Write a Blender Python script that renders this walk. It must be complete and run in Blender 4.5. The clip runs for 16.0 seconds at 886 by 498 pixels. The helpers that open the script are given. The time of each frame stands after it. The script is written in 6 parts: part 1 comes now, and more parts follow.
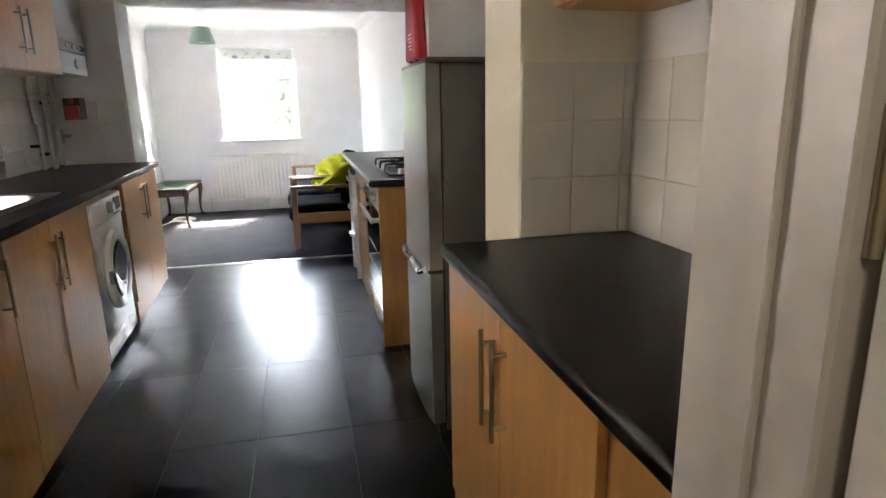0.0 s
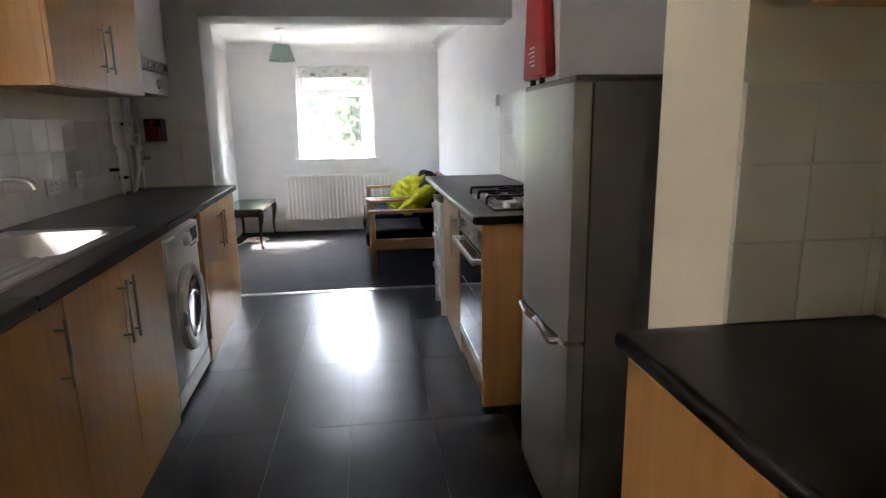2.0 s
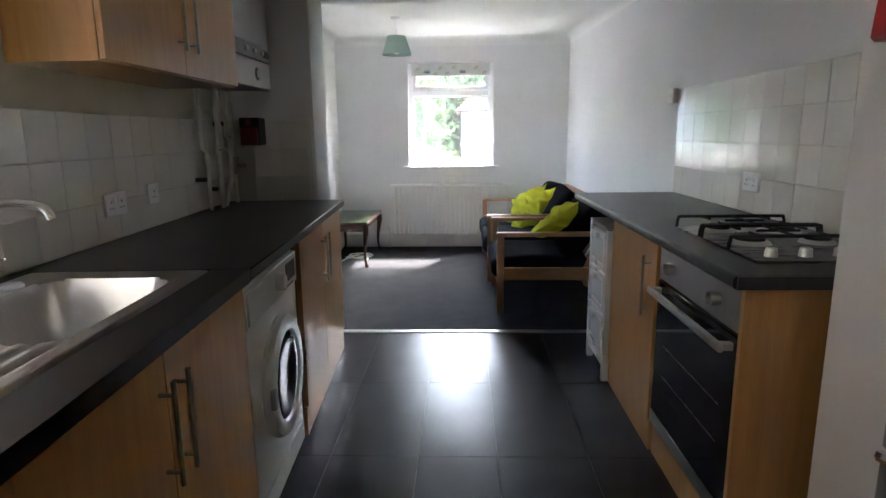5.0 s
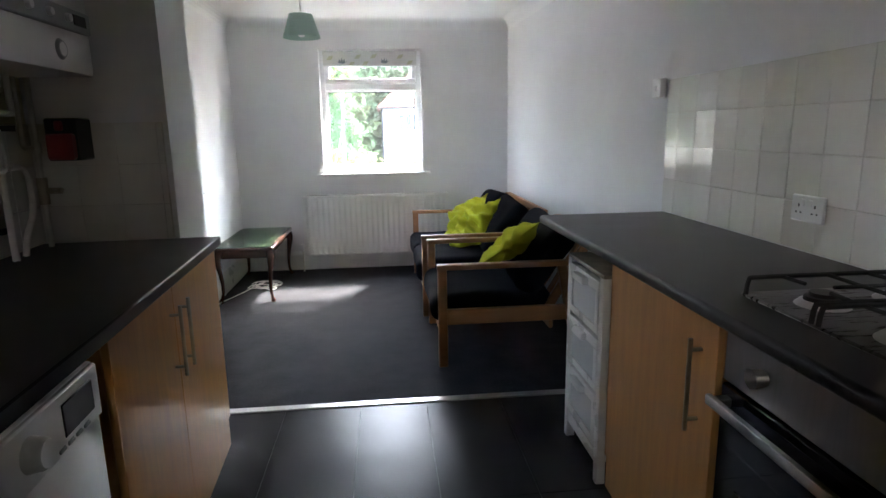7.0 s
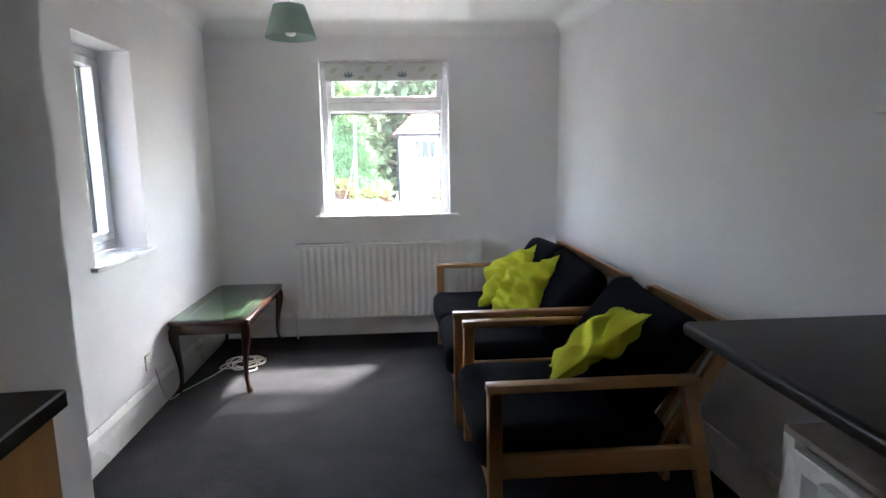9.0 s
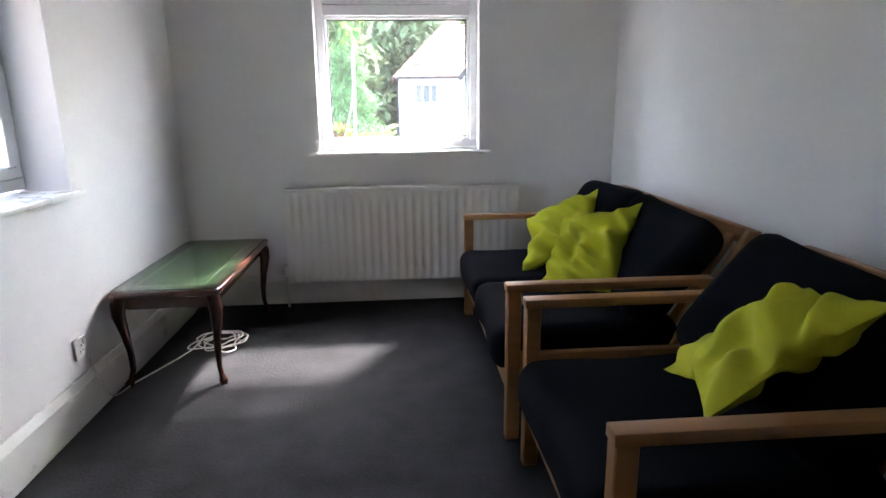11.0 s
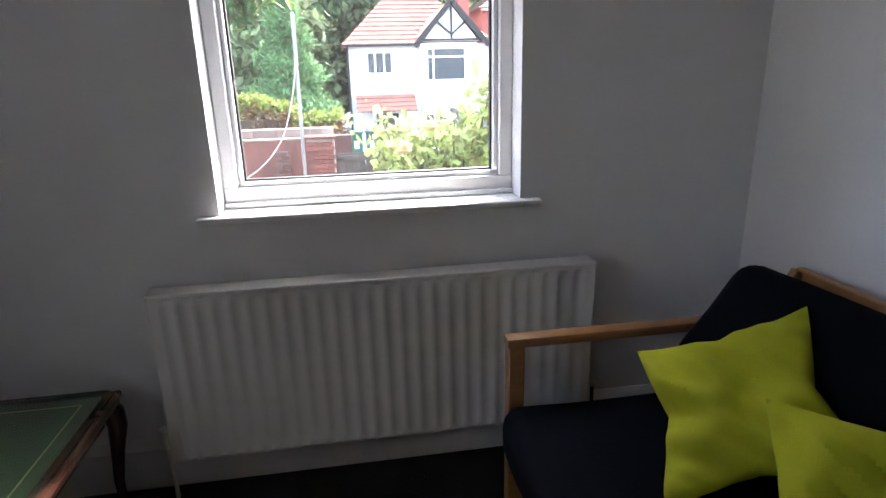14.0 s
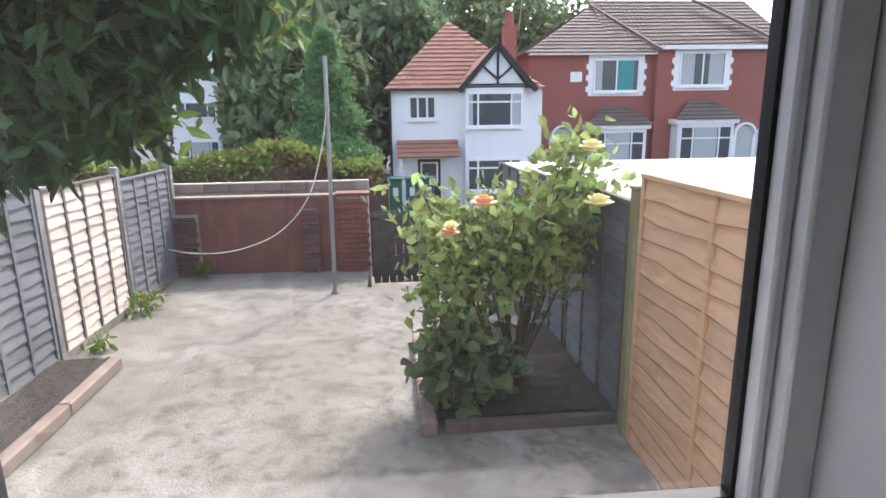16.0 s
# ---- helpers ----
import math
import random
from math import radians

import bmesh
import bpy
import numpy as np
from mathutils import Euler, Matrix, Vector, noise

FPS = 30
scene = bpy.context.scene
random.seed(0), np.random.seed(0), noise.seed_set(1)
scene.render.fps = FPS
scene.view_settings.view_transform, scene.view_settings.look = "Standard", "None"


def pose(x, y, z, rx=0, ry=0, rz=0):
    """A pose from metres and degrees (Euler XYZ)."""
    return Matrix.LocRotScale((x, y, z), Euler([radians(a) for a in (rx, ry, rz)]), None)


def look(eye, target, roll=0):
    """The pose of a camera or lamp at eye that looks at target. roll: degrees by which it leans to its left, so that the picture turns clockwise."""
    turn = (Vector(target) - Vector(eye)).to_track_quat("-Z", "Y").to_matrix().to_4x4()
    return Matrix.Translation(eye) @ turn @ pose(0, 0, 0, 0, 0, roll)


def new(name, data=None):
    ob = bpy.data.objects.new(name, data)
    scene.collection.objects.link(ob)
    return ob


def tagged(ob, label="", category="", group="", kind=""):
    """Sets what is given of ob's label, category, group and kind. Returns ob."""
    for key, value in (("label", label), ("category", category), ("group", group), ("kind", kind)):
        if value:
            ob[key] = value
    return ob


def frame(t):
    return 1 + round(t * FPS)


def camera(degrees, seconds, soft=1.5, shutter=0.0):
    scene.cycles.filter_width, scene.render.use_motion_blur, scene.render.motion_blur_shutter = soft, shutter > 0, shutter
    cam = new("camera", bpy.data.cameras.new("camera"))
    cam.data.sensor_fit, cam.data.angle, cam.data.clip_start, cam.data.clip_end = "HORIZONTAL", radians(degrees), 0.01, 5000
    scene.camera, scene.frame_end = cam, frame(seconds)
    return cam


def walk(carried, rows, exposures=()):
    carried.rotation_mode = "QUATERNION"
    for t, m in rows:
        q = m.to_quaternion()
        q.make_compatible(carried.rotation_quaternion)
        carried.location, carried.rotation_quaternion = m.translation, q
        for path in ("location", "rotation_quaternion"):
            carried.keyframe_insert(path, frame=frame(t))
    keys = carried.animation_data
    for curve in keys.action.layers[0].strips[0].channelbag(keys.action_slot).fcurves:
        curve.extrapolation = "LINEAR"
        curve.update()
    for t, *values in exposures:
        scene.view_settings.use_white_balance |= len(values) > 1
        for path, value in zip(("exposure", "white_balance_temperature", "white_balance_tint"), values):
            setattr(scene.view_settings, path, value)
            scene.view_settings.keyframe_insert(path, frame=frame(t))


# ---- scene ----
cam = camera(74.8, 16.0)
PATH = [
    (0, (0.386, 0.056, 1.271), (0.823, 1.951, 0.805), -1.1),
    (0.5, (0.404, 0.173, 1.284), (0.726, 2.094, 0.828), -0.8),
    (1, (0.368, 0.329, 1.314), (0.638, 2.26, 0.867), -0.9),
    (1.5, (0.3, 0.432, 1.329), (0.555, 2.368, 0.898), -0.9),
    (2, (0.25, 0.535, 1.32), (0.488, 2.478, 0.906), -1.0),
    (2.5, (0.21, 0.685, 1.297), (0.434, 2.631, 0.896), -0.9),
    (3, (0.173, 0.775, 1.281), (0.261, 2.736, 0.894), -0.8),
    (3.5, (0.167, 0.951, 1.279), (0.081, 2.911, 0.891), -0.7),
    (6, (-0.133, 1.947, 1.314), (-0.148, 3.908, 0.925), -0.5),
    (6.5, (-0.14, 2.202, 1.31), (0.015, 4.157, 0.914), -0.7),
    (7, (-0.042, 2.52, 1.339), (0.144, 4.47, 0.937), -1.0),
    (7.5, (-0.035, 2.844, 1.364), (0.149, 4.797, 0.977), -1.0),
    (8, (-0.061, 3.169, 1.401), (0.118, 5.127, 1.037), -0.8),
    (8.5, (-0.056, 3.465, 1.399), (0.109, 5.43, 1.067), -0.9),
    (9, (-0.053, 3.789, 1.372), (0.087, 5.76, 1.059), -0.9),
    (11.5, (-0.218, 4.961, 1.195), (-0.074, 6.884, 0.665), -0.7),
    (12, (-0.276, 5.285, 1.199), (-0.128, 7.197, 0.632), -0.7),
    (12.5, (-0.332, 5.582, 1.249), (-0.166, 7.485, 0.657), -0.8),
    (13, (-0.331, 5.912, 1.294), (-0.144, 7.81, 0.693), -1.2),
    (13.5, (-0.265, 6.16, 1.336), (-0.06, 8.058, 0.736), -1.3),
    (14, (-0.217, 6.429, 1.353), (0.07, 8.32, 0.767), -1.5),
    (14.5, (-0.202, 6.819, 1.355), (0.132, 8.706, 0.783), -1.6),
    (15, (-0.091, 7.267, 1.408), (0.233, 9.161, 0.855), -2.1),
    (15.5, (-0.075, 7.591, 1.434), (0.167, 9.513, 0.936), -1.5),
    (16, (-0.135, 7.83, 1.481), (0.032, 9.771, 1.028), -0.8),
]
EXPOSURES = [(0.0, 6.95, 6400, 14), (0.5, 6.9, 6400, 14), (1.5, 6.5, 6400, 14), (3.5, 6.1, 6200, 13), (6.0, 5.85, 6200, 12), (9.0, 5.25, 6200, 12), (12.5, 4.95, 6350, 16), (13.5, 4.55, 6350, 16), (14.0, 4.0, 6350, 16), (14.5, 3.5, 6350, 16), (15.0, 3.05, 6350, 16), (15.5, 2.5, 6400, 16), (16.0, 2.05, 6400, 16)]
walk(cam, [(t, look(eye, target, roll)) for t, eye, target, roll in PATH], EXPOSURES)

# ---- light ----
SUN_DIR = Vector((0.56, 1.0, 1.34)).normalized()
world = bpy.data.worlds.new("world")
scene.world = world
world.use_nodes = True
wn = world.node_tree
sky = wn.nodes.new("ShaderNodeTexSky")
sky.sky_type, sky.sun_disc = "NISHITA", False
sky.sun_elevation, sky.sun_rotation = math.asin(SUN_DIR.z), math.atan2(SUN_DIR.x, SUN_DIR.y)
sky.dust_density, sky.air_density = 3.0, 1.0
hazy = wn.nodes.new("ShaderNodeHueSaturation")
hazy.inputs["Saturation"].default_value = 0.62
wn.links.new(sky.outputs[0], hazy.inputs["Color"])
wn.links.new(hazy.outputs[0], wn.nodes["Background"].inputs[0])
wn.nodes["Background"].inputs[1].default_value = 0.15
sun_data = bpy.data.lights.new("sun", "SUN")
sun_data.energy, sun_data.angle, sun_data.color = 1.1, radians(4.0), (1.0, 0.94, 0.85)
new("sun", sun_data).matrix_world = look(SUN_DIR * 60, (0, 0, 0))


def area(name, eye, target, w, h, watts, color):
    d = bpy.data.lights.new(name, "AREA")
    d.shape, d.size, d.size_y, d.energy, d.color = "RECTANGLE", w, h, watts, color
    ob = new(name, d)
    ob.matrix_world = look(eye, target)
    return ob


# unseen fill lamp in the hall, added to lift the near end of kitchen
area("hall_ceiling_light", (0.3, -0.75, 2.36), (0.3, -0.6, 0), 0.35, 0.35, 0.08, (1.0, 0.84, 0.64))


# ---- materials ----
def nodes_of(name):
    m = bpy.data.materials.new(name)
    m.use_nodes = True
    t = m.node_tree
    return m, t, t.nodes["Principled BSDF"]


def mat(name, color, rough=0.5, metal=0.0, vary=0.12, scale=6.0, fine=90.0, bump=0.15, stretch=(1, 1, 1), spec=0.5, rand=0.0, dist=0.004, second=None):
    """Colour varied at two scales, with matching relief and gloss."""
    m, t, b = nodes_of(name)
    tc = t.nodes.new("ShaderNodeTexCoord")
    mp = t.nodes.new("ShaderNodeMapping")
    mp.inputs["Scale"].default_value = stretch
    t.links.new(tc.outputs["Object"], mp.inputs[0])
    n1, n2 = t.nodes.new("ShaderNodeTexNoise"), t.nodes.new("ShaderNodeTexNoise")
    for n, sc, de in ((n1, scale, 5), (n2, fine, 3)):
        n.inputs["Scale"].default_value, n.inputs["Detail"].default_value = sc, de
        t.links.new(mp.outputs[0], n.inputs["Vector"])
    add = t.nodes.new("ShaderNodeMath")
    add.operation = "MULTIPLY_ADD"
    add.inputs[1].default_value = 0.4
    t.links.new(n2.outputs["Fac"], add.inputs[0])
    t.links.new(n1.outputs["Fac"], add.inputs[2])
    ramp = t.nodes.new("ShaderNodeValToRGB")
    dark = tuple(c * (1 - vary) for c in (second or color))
    light = tuple(min(1, c * (1 + vary)) for c in color)
    ramp.color_ramp.elements[0].position, ramp.color_ramp.elements[1].position = 0.45, 0.95
    ramp.color_ramp.elements[0].color, ramp.color_ramp.elements[1].color = (*dark, 1), (*light, 1)
    t.links.new(add.outputs[0], ramp.inputs[0])
    out = ramp.outputs[0]
    if rand:
        oi = t.nodes.new("ShaderNodeObjectInfo")
        hs = t.nodes.new("ShaderNodeHueSaturation")
        mr = t.nodes.new("ShaderNodeMapRange")
        mr.inputs[3].default_value, mr.inputs[4].default_value = 1 - rand, 1 + rand
        t.links.new(oi.outputs["Random"], mr.inputs[0])
        t.links.new(mr.outputs[0], hs.inputs["Value"])
        t.links.new(out, hs.inputs["Color"])
        out = hs.outputs[0]
    t.links.new(out, b.inputs["Base Color"])
    rr = t.nodes.new("ShaderNodeMapRange")
    rr.inputs[3].default_value, rr.inputs[4].default_value = max(0.02, rough * 0.85), min(1, rough * 1.15)
    t.links.new(n1.outputs["Fac"], rr.inputs[0])
    t.links.new(rr.outputs[0], b.inputs["Roughness"])
    b.inputs["Metallic"].default_value = metal
    b.inputs["Specular IOR Level"].default_value = spec
    if bump:
        bp = t.nodes.new("ShaderNodeBump")
        bp.inputs["Strength"].default_value, bp.inputs["Distance"].default_value = bump, dist
        t.links.new(add.outputs[0], bp.inputs["Height"])
        t.links.new(bp.outputs[0], b.inputs["Normal"])
    return m


def glass_mat(name, tint=(1, 1, 1), gloss=1.45, dirt_veil=0.0):
    m, t, b = nodes_of(name)
    t.nodes.remove(b)
    tr, gl, mx, lw, pw, fr = (t.nodes.new(k) for k in ("ShaderNodeBsdfTransparent", "ShaderNodeBsdfGlossy", "ShaderNodeMixShader", "ShaderNodeLayerWeight", "ShaderNodeMath", "ShaderNodeMath"))
    tr.inputs[0].default_value = (*tint, 1)
    gl.inputs["Roughness"].default_value = 0.02
    pw.operation, fr.operation = "POWER", "MULTIPLY_ADD"
    lw.inputs[0].default_value, pw.inputs[1].default_value = 0.5, 4.0
    fr.inputs[1].default_value, fr.inputs[2].default_value = 0.5, 0.03 * gloss
    t.links.new(lw.outputs["Facing"], pw.inputs[0])
    t.links.new(pw.outputs[0], fr.inputs[0])
    t.links.new(fr.outputs[0], mx.inputs[0])
    t.links.new(tr.outputs[0], mx.inputs[1])
    t.links.new(gl.outputs[0], mx.inputs[2])
    last = mx
    if dirt_veil:
        # thin translucent layer: smears, plus the pale glare that veils the view
        tl, m2, ns, mr = (t.nodes.new(k) for k in ("ShaderNodeBsdfTranslucent", "ShaderNodeMixShader", "ShaderNodeTexNoise", "ShaderNodeMapRange"))
        ns.inputs["Scale"].default_value, ns.inputs["Detail"].default_value = 5.0, 6.0
        mr.inputs[3].default_value, mr.inputs[4].default_value = dirt_veil * 0.6, dirt_veil * 1.4
        t.links.new(ns.outputs["Fac"], mr.inputs[0])
        t.links.new(mr.outputs[0], m2.inputs[0])
        t.links.new(mx.outputs[0], m2.inputs[1])
        t.links.new(tl.outputs[0], m2.inputs[2])
        last = m2
    t.links.new(last.outputs[0], t.nodes["Material Output"].inputs[0])
    return m


def leaf_mat(name, color, trans=0.35):
    m, t, b = nodes_of(name)
    gi = t.nodes.new("ShaderNodeNewGeometry")
    hs = t.nodes.new("ShaderNodeHueSaturation")
    mr, mh = t.nodes.new("ShaderNodeMapRange"), t.nodes.new("ShaderNodeMapRange")
    mr.inputs[3].default_value, mr.inputs[4].default_value = 0.5, 1.5
    mh.inputs[3].default_value, mh.inputs[4].default_value = 0.47, 0.53
    t.links.new(gi.outputs["Random Per Island"], mr.inputs[0])
    t.links.new(gi.outputs["Random Per Island"], mh.inputs[0])
    t.links.new(mr.outputs[0], hs.inputs["Value"])
    t.links.new(mh.outputs[0], hs.inputs["Hue"])
    hs.inputs["Color"].default_value = (*color, 1)
    t.links.new(hs.outputs[0], b.inputs["Base Color"])
    b.inputs["Roughness"].default_value = 0.6
    b.inputs["Specular IOR Level"].default_value = 0.25
    tl, mx = t.nodes.new("ShaderNodeBsdfTranslucent"), t.nodes.new("ShaderNodeMixShader")
    t.links.new(hs.outputs[0], tl.inputs[0])
    mx.inputs[0].default_value = trans
    t.links.new(b.outputs[0], mx.inputs[1])
    t.links.new(tl.outputs[0], mx.inputs[2])
    t.links.new(mx.outputs[0], t.nodes["Material Output"].inputs[0])
    return m


M_WALL = mat("white_emulsion", (0.76, 0.752, 0.757), 0.75, vary=0.03, scale=2.5, fine=180, bump=0.12, dist=0.002)
M_CEIL = mat("ceiling_paint", (0.8, 0.8, 0.79), 0.85, vary=0.02, scale=2, fine=120, bump=0.1)
M_CREAM = mat("cream_emulsion", (0.78, 0.74, 0.6), 0.7, vary=0.03, scale=2.5, fine=150, bump=0.1, dist=0.002)
M_GLOSSW = mat("white_gloss_paint", (0.78, 0.78, 0.77), 0.28, vary=0.03, scale=5, fine=60, bump=0.05)
M_UPVC = mat("white_upvc", (0.82, 0.83, 0.84), 0.25, vary=0.03, scale=7, fine=40, bump=0.02)
M_GASKET = mat("black_rubber_gasket", (0.02, 0.02, 0.022), 0.6, vary=0.2)
M_TILE = mat("white_ceramic_tile", (0.74, 0.72, 0.67), 0.13, vary=0.025, scale=3, fine=30, bump=0.03, rand=0.03)
M_GROUT = mat("grey_grout", (0.67, 0.64, 0.58), 0.85, vary=0.15, scale=20)
def vinyl_mat(name):
    """Black sheet vinyl that lies in slow waves, scuffed in places."""
    m, t, b = nodes_of(name)
    pos = t.nodes.new("ShaderNodeNewGeometry").outputs["Position"]
    wave, swell, scuff = (t.nodes.new("ShaderNodeTexNoise") for _ in range(3))
    for n, scale, detail in ((wave, 5.5, 0.0), (swell, 1.7, 0.0), (scuff, 2.4, 4.0)):
        n.inputs["Scale"].default_value, n.inputs["Detail"].default_value = scale, detail
        t.links.new(pos, n.inputs["Vector"])
    both, tone = t.nodes.new("ShaderNodeMath"), t.nodes.new("ShaderNodeValToRGB")
    both.operation, both.inputs[1].default_value = "MULTIPLY_ADD", 0.35
    t.links.new(wave.outputs["Fac"], both.inputs[0])
    t.links.new(swell.outputs["Fac"], both.inputs[2])
    b.inputs["Roughness"].default_value = 0.29
    tone.color_ramp.elements[0].color, tone.color_ramp.elements[1].color = (0.0062, 0.0061, 0.0068, 1), (0.008, 0.0078, 0.0086, 1)
    t.links.new(scuff.outputs["Fac"], tone.inputs[0])
    t.links.new(tone.outputs[0], b.inputs["Base Color"])
    b.inputs["Specular IOR Level"].default_value = 0.16
    bp = t.nodes.new("ShaderNodeBump")
    bp.inputs["Strength"].default_value, bp.inputs["Distance"].default_value = 0.3, 0.02
    t.links.new(both.outputs[0], bp.inputs["Height"])
    t.links.new(bp.outputs[0], b.inputs["Normal"])
    return m


M_VINYL = vinyl_mat("black_vinyl")
M_VGAP = mat("vinyl_joint", (0.03, 0.03, 0.03), 0.5)
M_CARPET = mat("charcoal_carpet", (0.022, 0.022, 0.025), 0.95, vary=0.42, scale=6, fine=85, bump=0.9, dist=0.006, spec=0.15)
M_BEECH = mat("beech_laminate", (0.5, 0.248, 0.078), 0.38, vary=0.08, scale=5, fine=30, bump=0.03, stretch=(7, 7, 0.6), second=(0.44, 0.212, 0.065))
M_OVENST = mat("dark_oven_steel", (0.25, 0.24, 0.23), 0.3, metal=1, vary=0.08, scale=8, fine=120, bump=0.04, stretch=(1, 12, 1))
# greyer and darker than the white gloss paint
M_DOORW = mat("greyed_white_paint", (0.5, 0.485, 0.46), 0.35, vary=0.05, scale=4, fine=50, bump=0.05)
M_BEECHD = mat("beech_laminate_edge", (0.4, 0.19, 0.06), 0.45, vary=0.1, scale=5, fine=30, bump=0.03, stretch=(7, 7, 0.6))
M_WORKTOP = mat("charcoal_worktop", (0.014, 0.0125, 0.0135), 0.33, vary=0.3, scale=3, fine=260, bump=0.1, dist=0.001, spec=0.3)
M_STEEL = mat("brushed_steel", (0.55, 0.54, 0.52), 0.3, metal=1, vary=0.06, scale=8, fine=120, bump=0.04, stretch=(1, 12, 1))
M_HOB = mat("dark_brushed_steel", (0.1, 0.098, 0.095), 0.28, metal=1, vary=0.08, scale=8, fine=120, bump=0.04, stretch=(1, 12, 1))
M_CHROME = mat("chrome", (0.75, 0.75, 0.75), 0.09, metal=1, vary=0.03, bump=0.0)
M_NICKEL = mat("nickel_handle", (0.42, 0.37, 0.3), 0.33, metal=1, vary=0.06, bump=0.02)
M_SILVER = mat("silver_fridge_paint", (0.27, 0.265, 0.255), 0.36, metal=0.55, vary=0.04, scale=3, fine=200, bump=0.03)
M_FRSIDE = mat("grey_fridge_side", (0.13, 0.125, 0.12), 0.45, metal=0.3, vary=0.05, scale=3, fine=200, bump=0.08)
M_WHITEAPP = mat("white_appliance", (0.78, 0.78, 0.78), 0.3, vary=0.03, bump=0.02)
M_GREYPL = mat("grey_plastic", (0.33, 0.34, 0.35), 0.4, vary=0.05, bump=0.02)
M_BLACKPL = mat("black_plastic", (0.018, 0.018, 0.02), 0.35, vary=0.15, bump=0.03)
M_DARKGLASS = mat("dark_door_glass", (0.006, 0.006, 0.008), 0.05, vary=0.1, bump=0.0, spec=0.28)
M_IRON = mat("cast_iron", (0.015, 0.015, 0.016), 0.5, vary=0.2, bump=0.2)
M_NAVY = mat("black_navy_cotton", (0.0045, 0.005, 0.008), 0.95, vary=0.3, scale=6, fine=220, bump=0.5, spec=0.05)
M_LIME = mat("lime_cotton", (0.47, 0.47, 0.022), 0.85, vary=0.1, scale=7, fine=300, bump=0.4, spec=0.2)
M_PINE = mat("oiled_pine", (0.35, 0.165, 0.062), 0.4, vary=0.14, scale=5, fine=40, bump=0.06, stretch=(1, 1, 8))
M_MAHOG = mat("dark_mahogany", (0.055, 0.022, 0.014), 0.25, vary=0.3, scale=6, fine=50, bump=0.08)
M_LEATHER = mat("green_leather", (0.075, 0.105, 0.06), 0.25, vary=0.12, scale=4, fine=160, bump=0.1)
M_GILT = mat("gilt_line", (0.4, 0.38, 0.2), 0.4, metal=0.5)
M_RADW = mat("radiator_enamel", (0.76, 0.75, 0.73), 0.35, vary=0.03, scale=4, fine=60, bump=0.03)
M_SHADE = mat("sage_lampshade", (0.34, 0.47, 0.4), 0.6, vary=0.05, bump=0.1)
M_RED = mat("red_vinyl_pouch", (0.42, 0.015, 0.02), 0.45, vary=0.1, bump=0.1)
M_REDPL = mat("red_plastic", (0.24, 0.018, 0.022), 0.4)
M_FABRIC = mat("blind_fabric", (0.62, 0.63, 0.6), 0.85, vary=0.03, bump=0.2)
M_FGREY = mat("blind_print_grey", (0.2, 0.24, 0.27), 0.85)
M_FGREEN = mat("blind_print_green", (0.48, 0.5, 0.36), 0.85)
M_PANELW = mat("frosted_panel", (0.55, 0.57, 0.58), 0.3, vary=0.04, bump=0.04)
M_CABLE = mat("white_cable", (0.62, 0.6, 0.55), 0.5)
M_COPPER = mat("painted_pipe", (0.68, 0.66, 0.6), 0.45, vary=0.1, bump=0.1)
M_GLASS = glass_mat("window_glass", (0.97, 0.985, 0.98), 1.45, 0.004)
def concrete_mat(name):
    """Broad damp stains, pale dusty worn patches, and speckle."""
    m, t, b = nodes_of(name)
    pos = t.nodes.new("ShaderNodeNewGeometry").outputs["Position"]

    def layer(scale, lo, hi, detail=6.0, skew=0.0):
        n, r = t.nodes.new("ShaderNodeTexNoise"), t.nodes.new("ShaderNodeMapRange")
        n.inputs["Scale"].default_value = scale
        n.inputs["Detail"].default_value, n.inputs["Distortion"].default_value = detail, skew
        n.inputs["Roughness"].default_value = 0.62
        t.links.new(pos, n.inputs["Vector"])
        r.inputs[1].default_value, r.inputs[2].default_value = lo, hi
        t.links.new(n.outputs["Fac"], r.inputs[0])
        return r.outputs[0]

    def blend(base, fac, color, amount):
        mx, k = t.nodes.new("ShaderNodeMixRGB"), t.nodes.new("ShaderNodeMath")
        k.operation, k.inputs[1].default_value = "MULTIPLY", amount
        t.links.new(fac, k.inputs[0])
        t.links.new(k.outputs[0], mx.inputs[0])
        if isinstance(base, tuple):
            mx.inputs[1].default_value = (*base, 1)
        else:
            t.links.new(base, mx.inputs[1])
        mx.inputs[2].default_value = (*color, 1)
        return mx.outputs[0]
    c = blend((0.215, 0.2, 0.175), layer(0.75, 0.45, 0.6, 4, 0.4), (0.305, 0.292, 0.265), 0.8)
    c = blend(c, layer(2.3, 0.48, 0.64, 8, 0.6), (0.12, 0.108, 0.09), 0.7)
    c = blend(c, layer(9.0, 0.5, 0.66, 8, 0.3), (0.10, 0.092, 0.08), 0.6)
    c = blend(c, layer(70.0, 0.52, 0.7, 3), (0.09, 0.085, 0.078), 0.5)
    t.links.new(c, b.inputs["Base Color"])
    b.inputs["Roughness"].default_value = 0.9
    b.inputs["Specular IOR Level"].default_value = 0.25
    bp, nb = t.nodes.new("ShaderNodeBump"), layer(38.0, 0.3, 0.7, 8)
    bp.inputs["Strength"].default_value, bp.inputs["Distance"].default_value = 0.6, 0.012
    t.links.new(nb, bp.inputs["Height"])
    t.links.new(bp.outputs[0], b.inputs["Normal"])
    return m


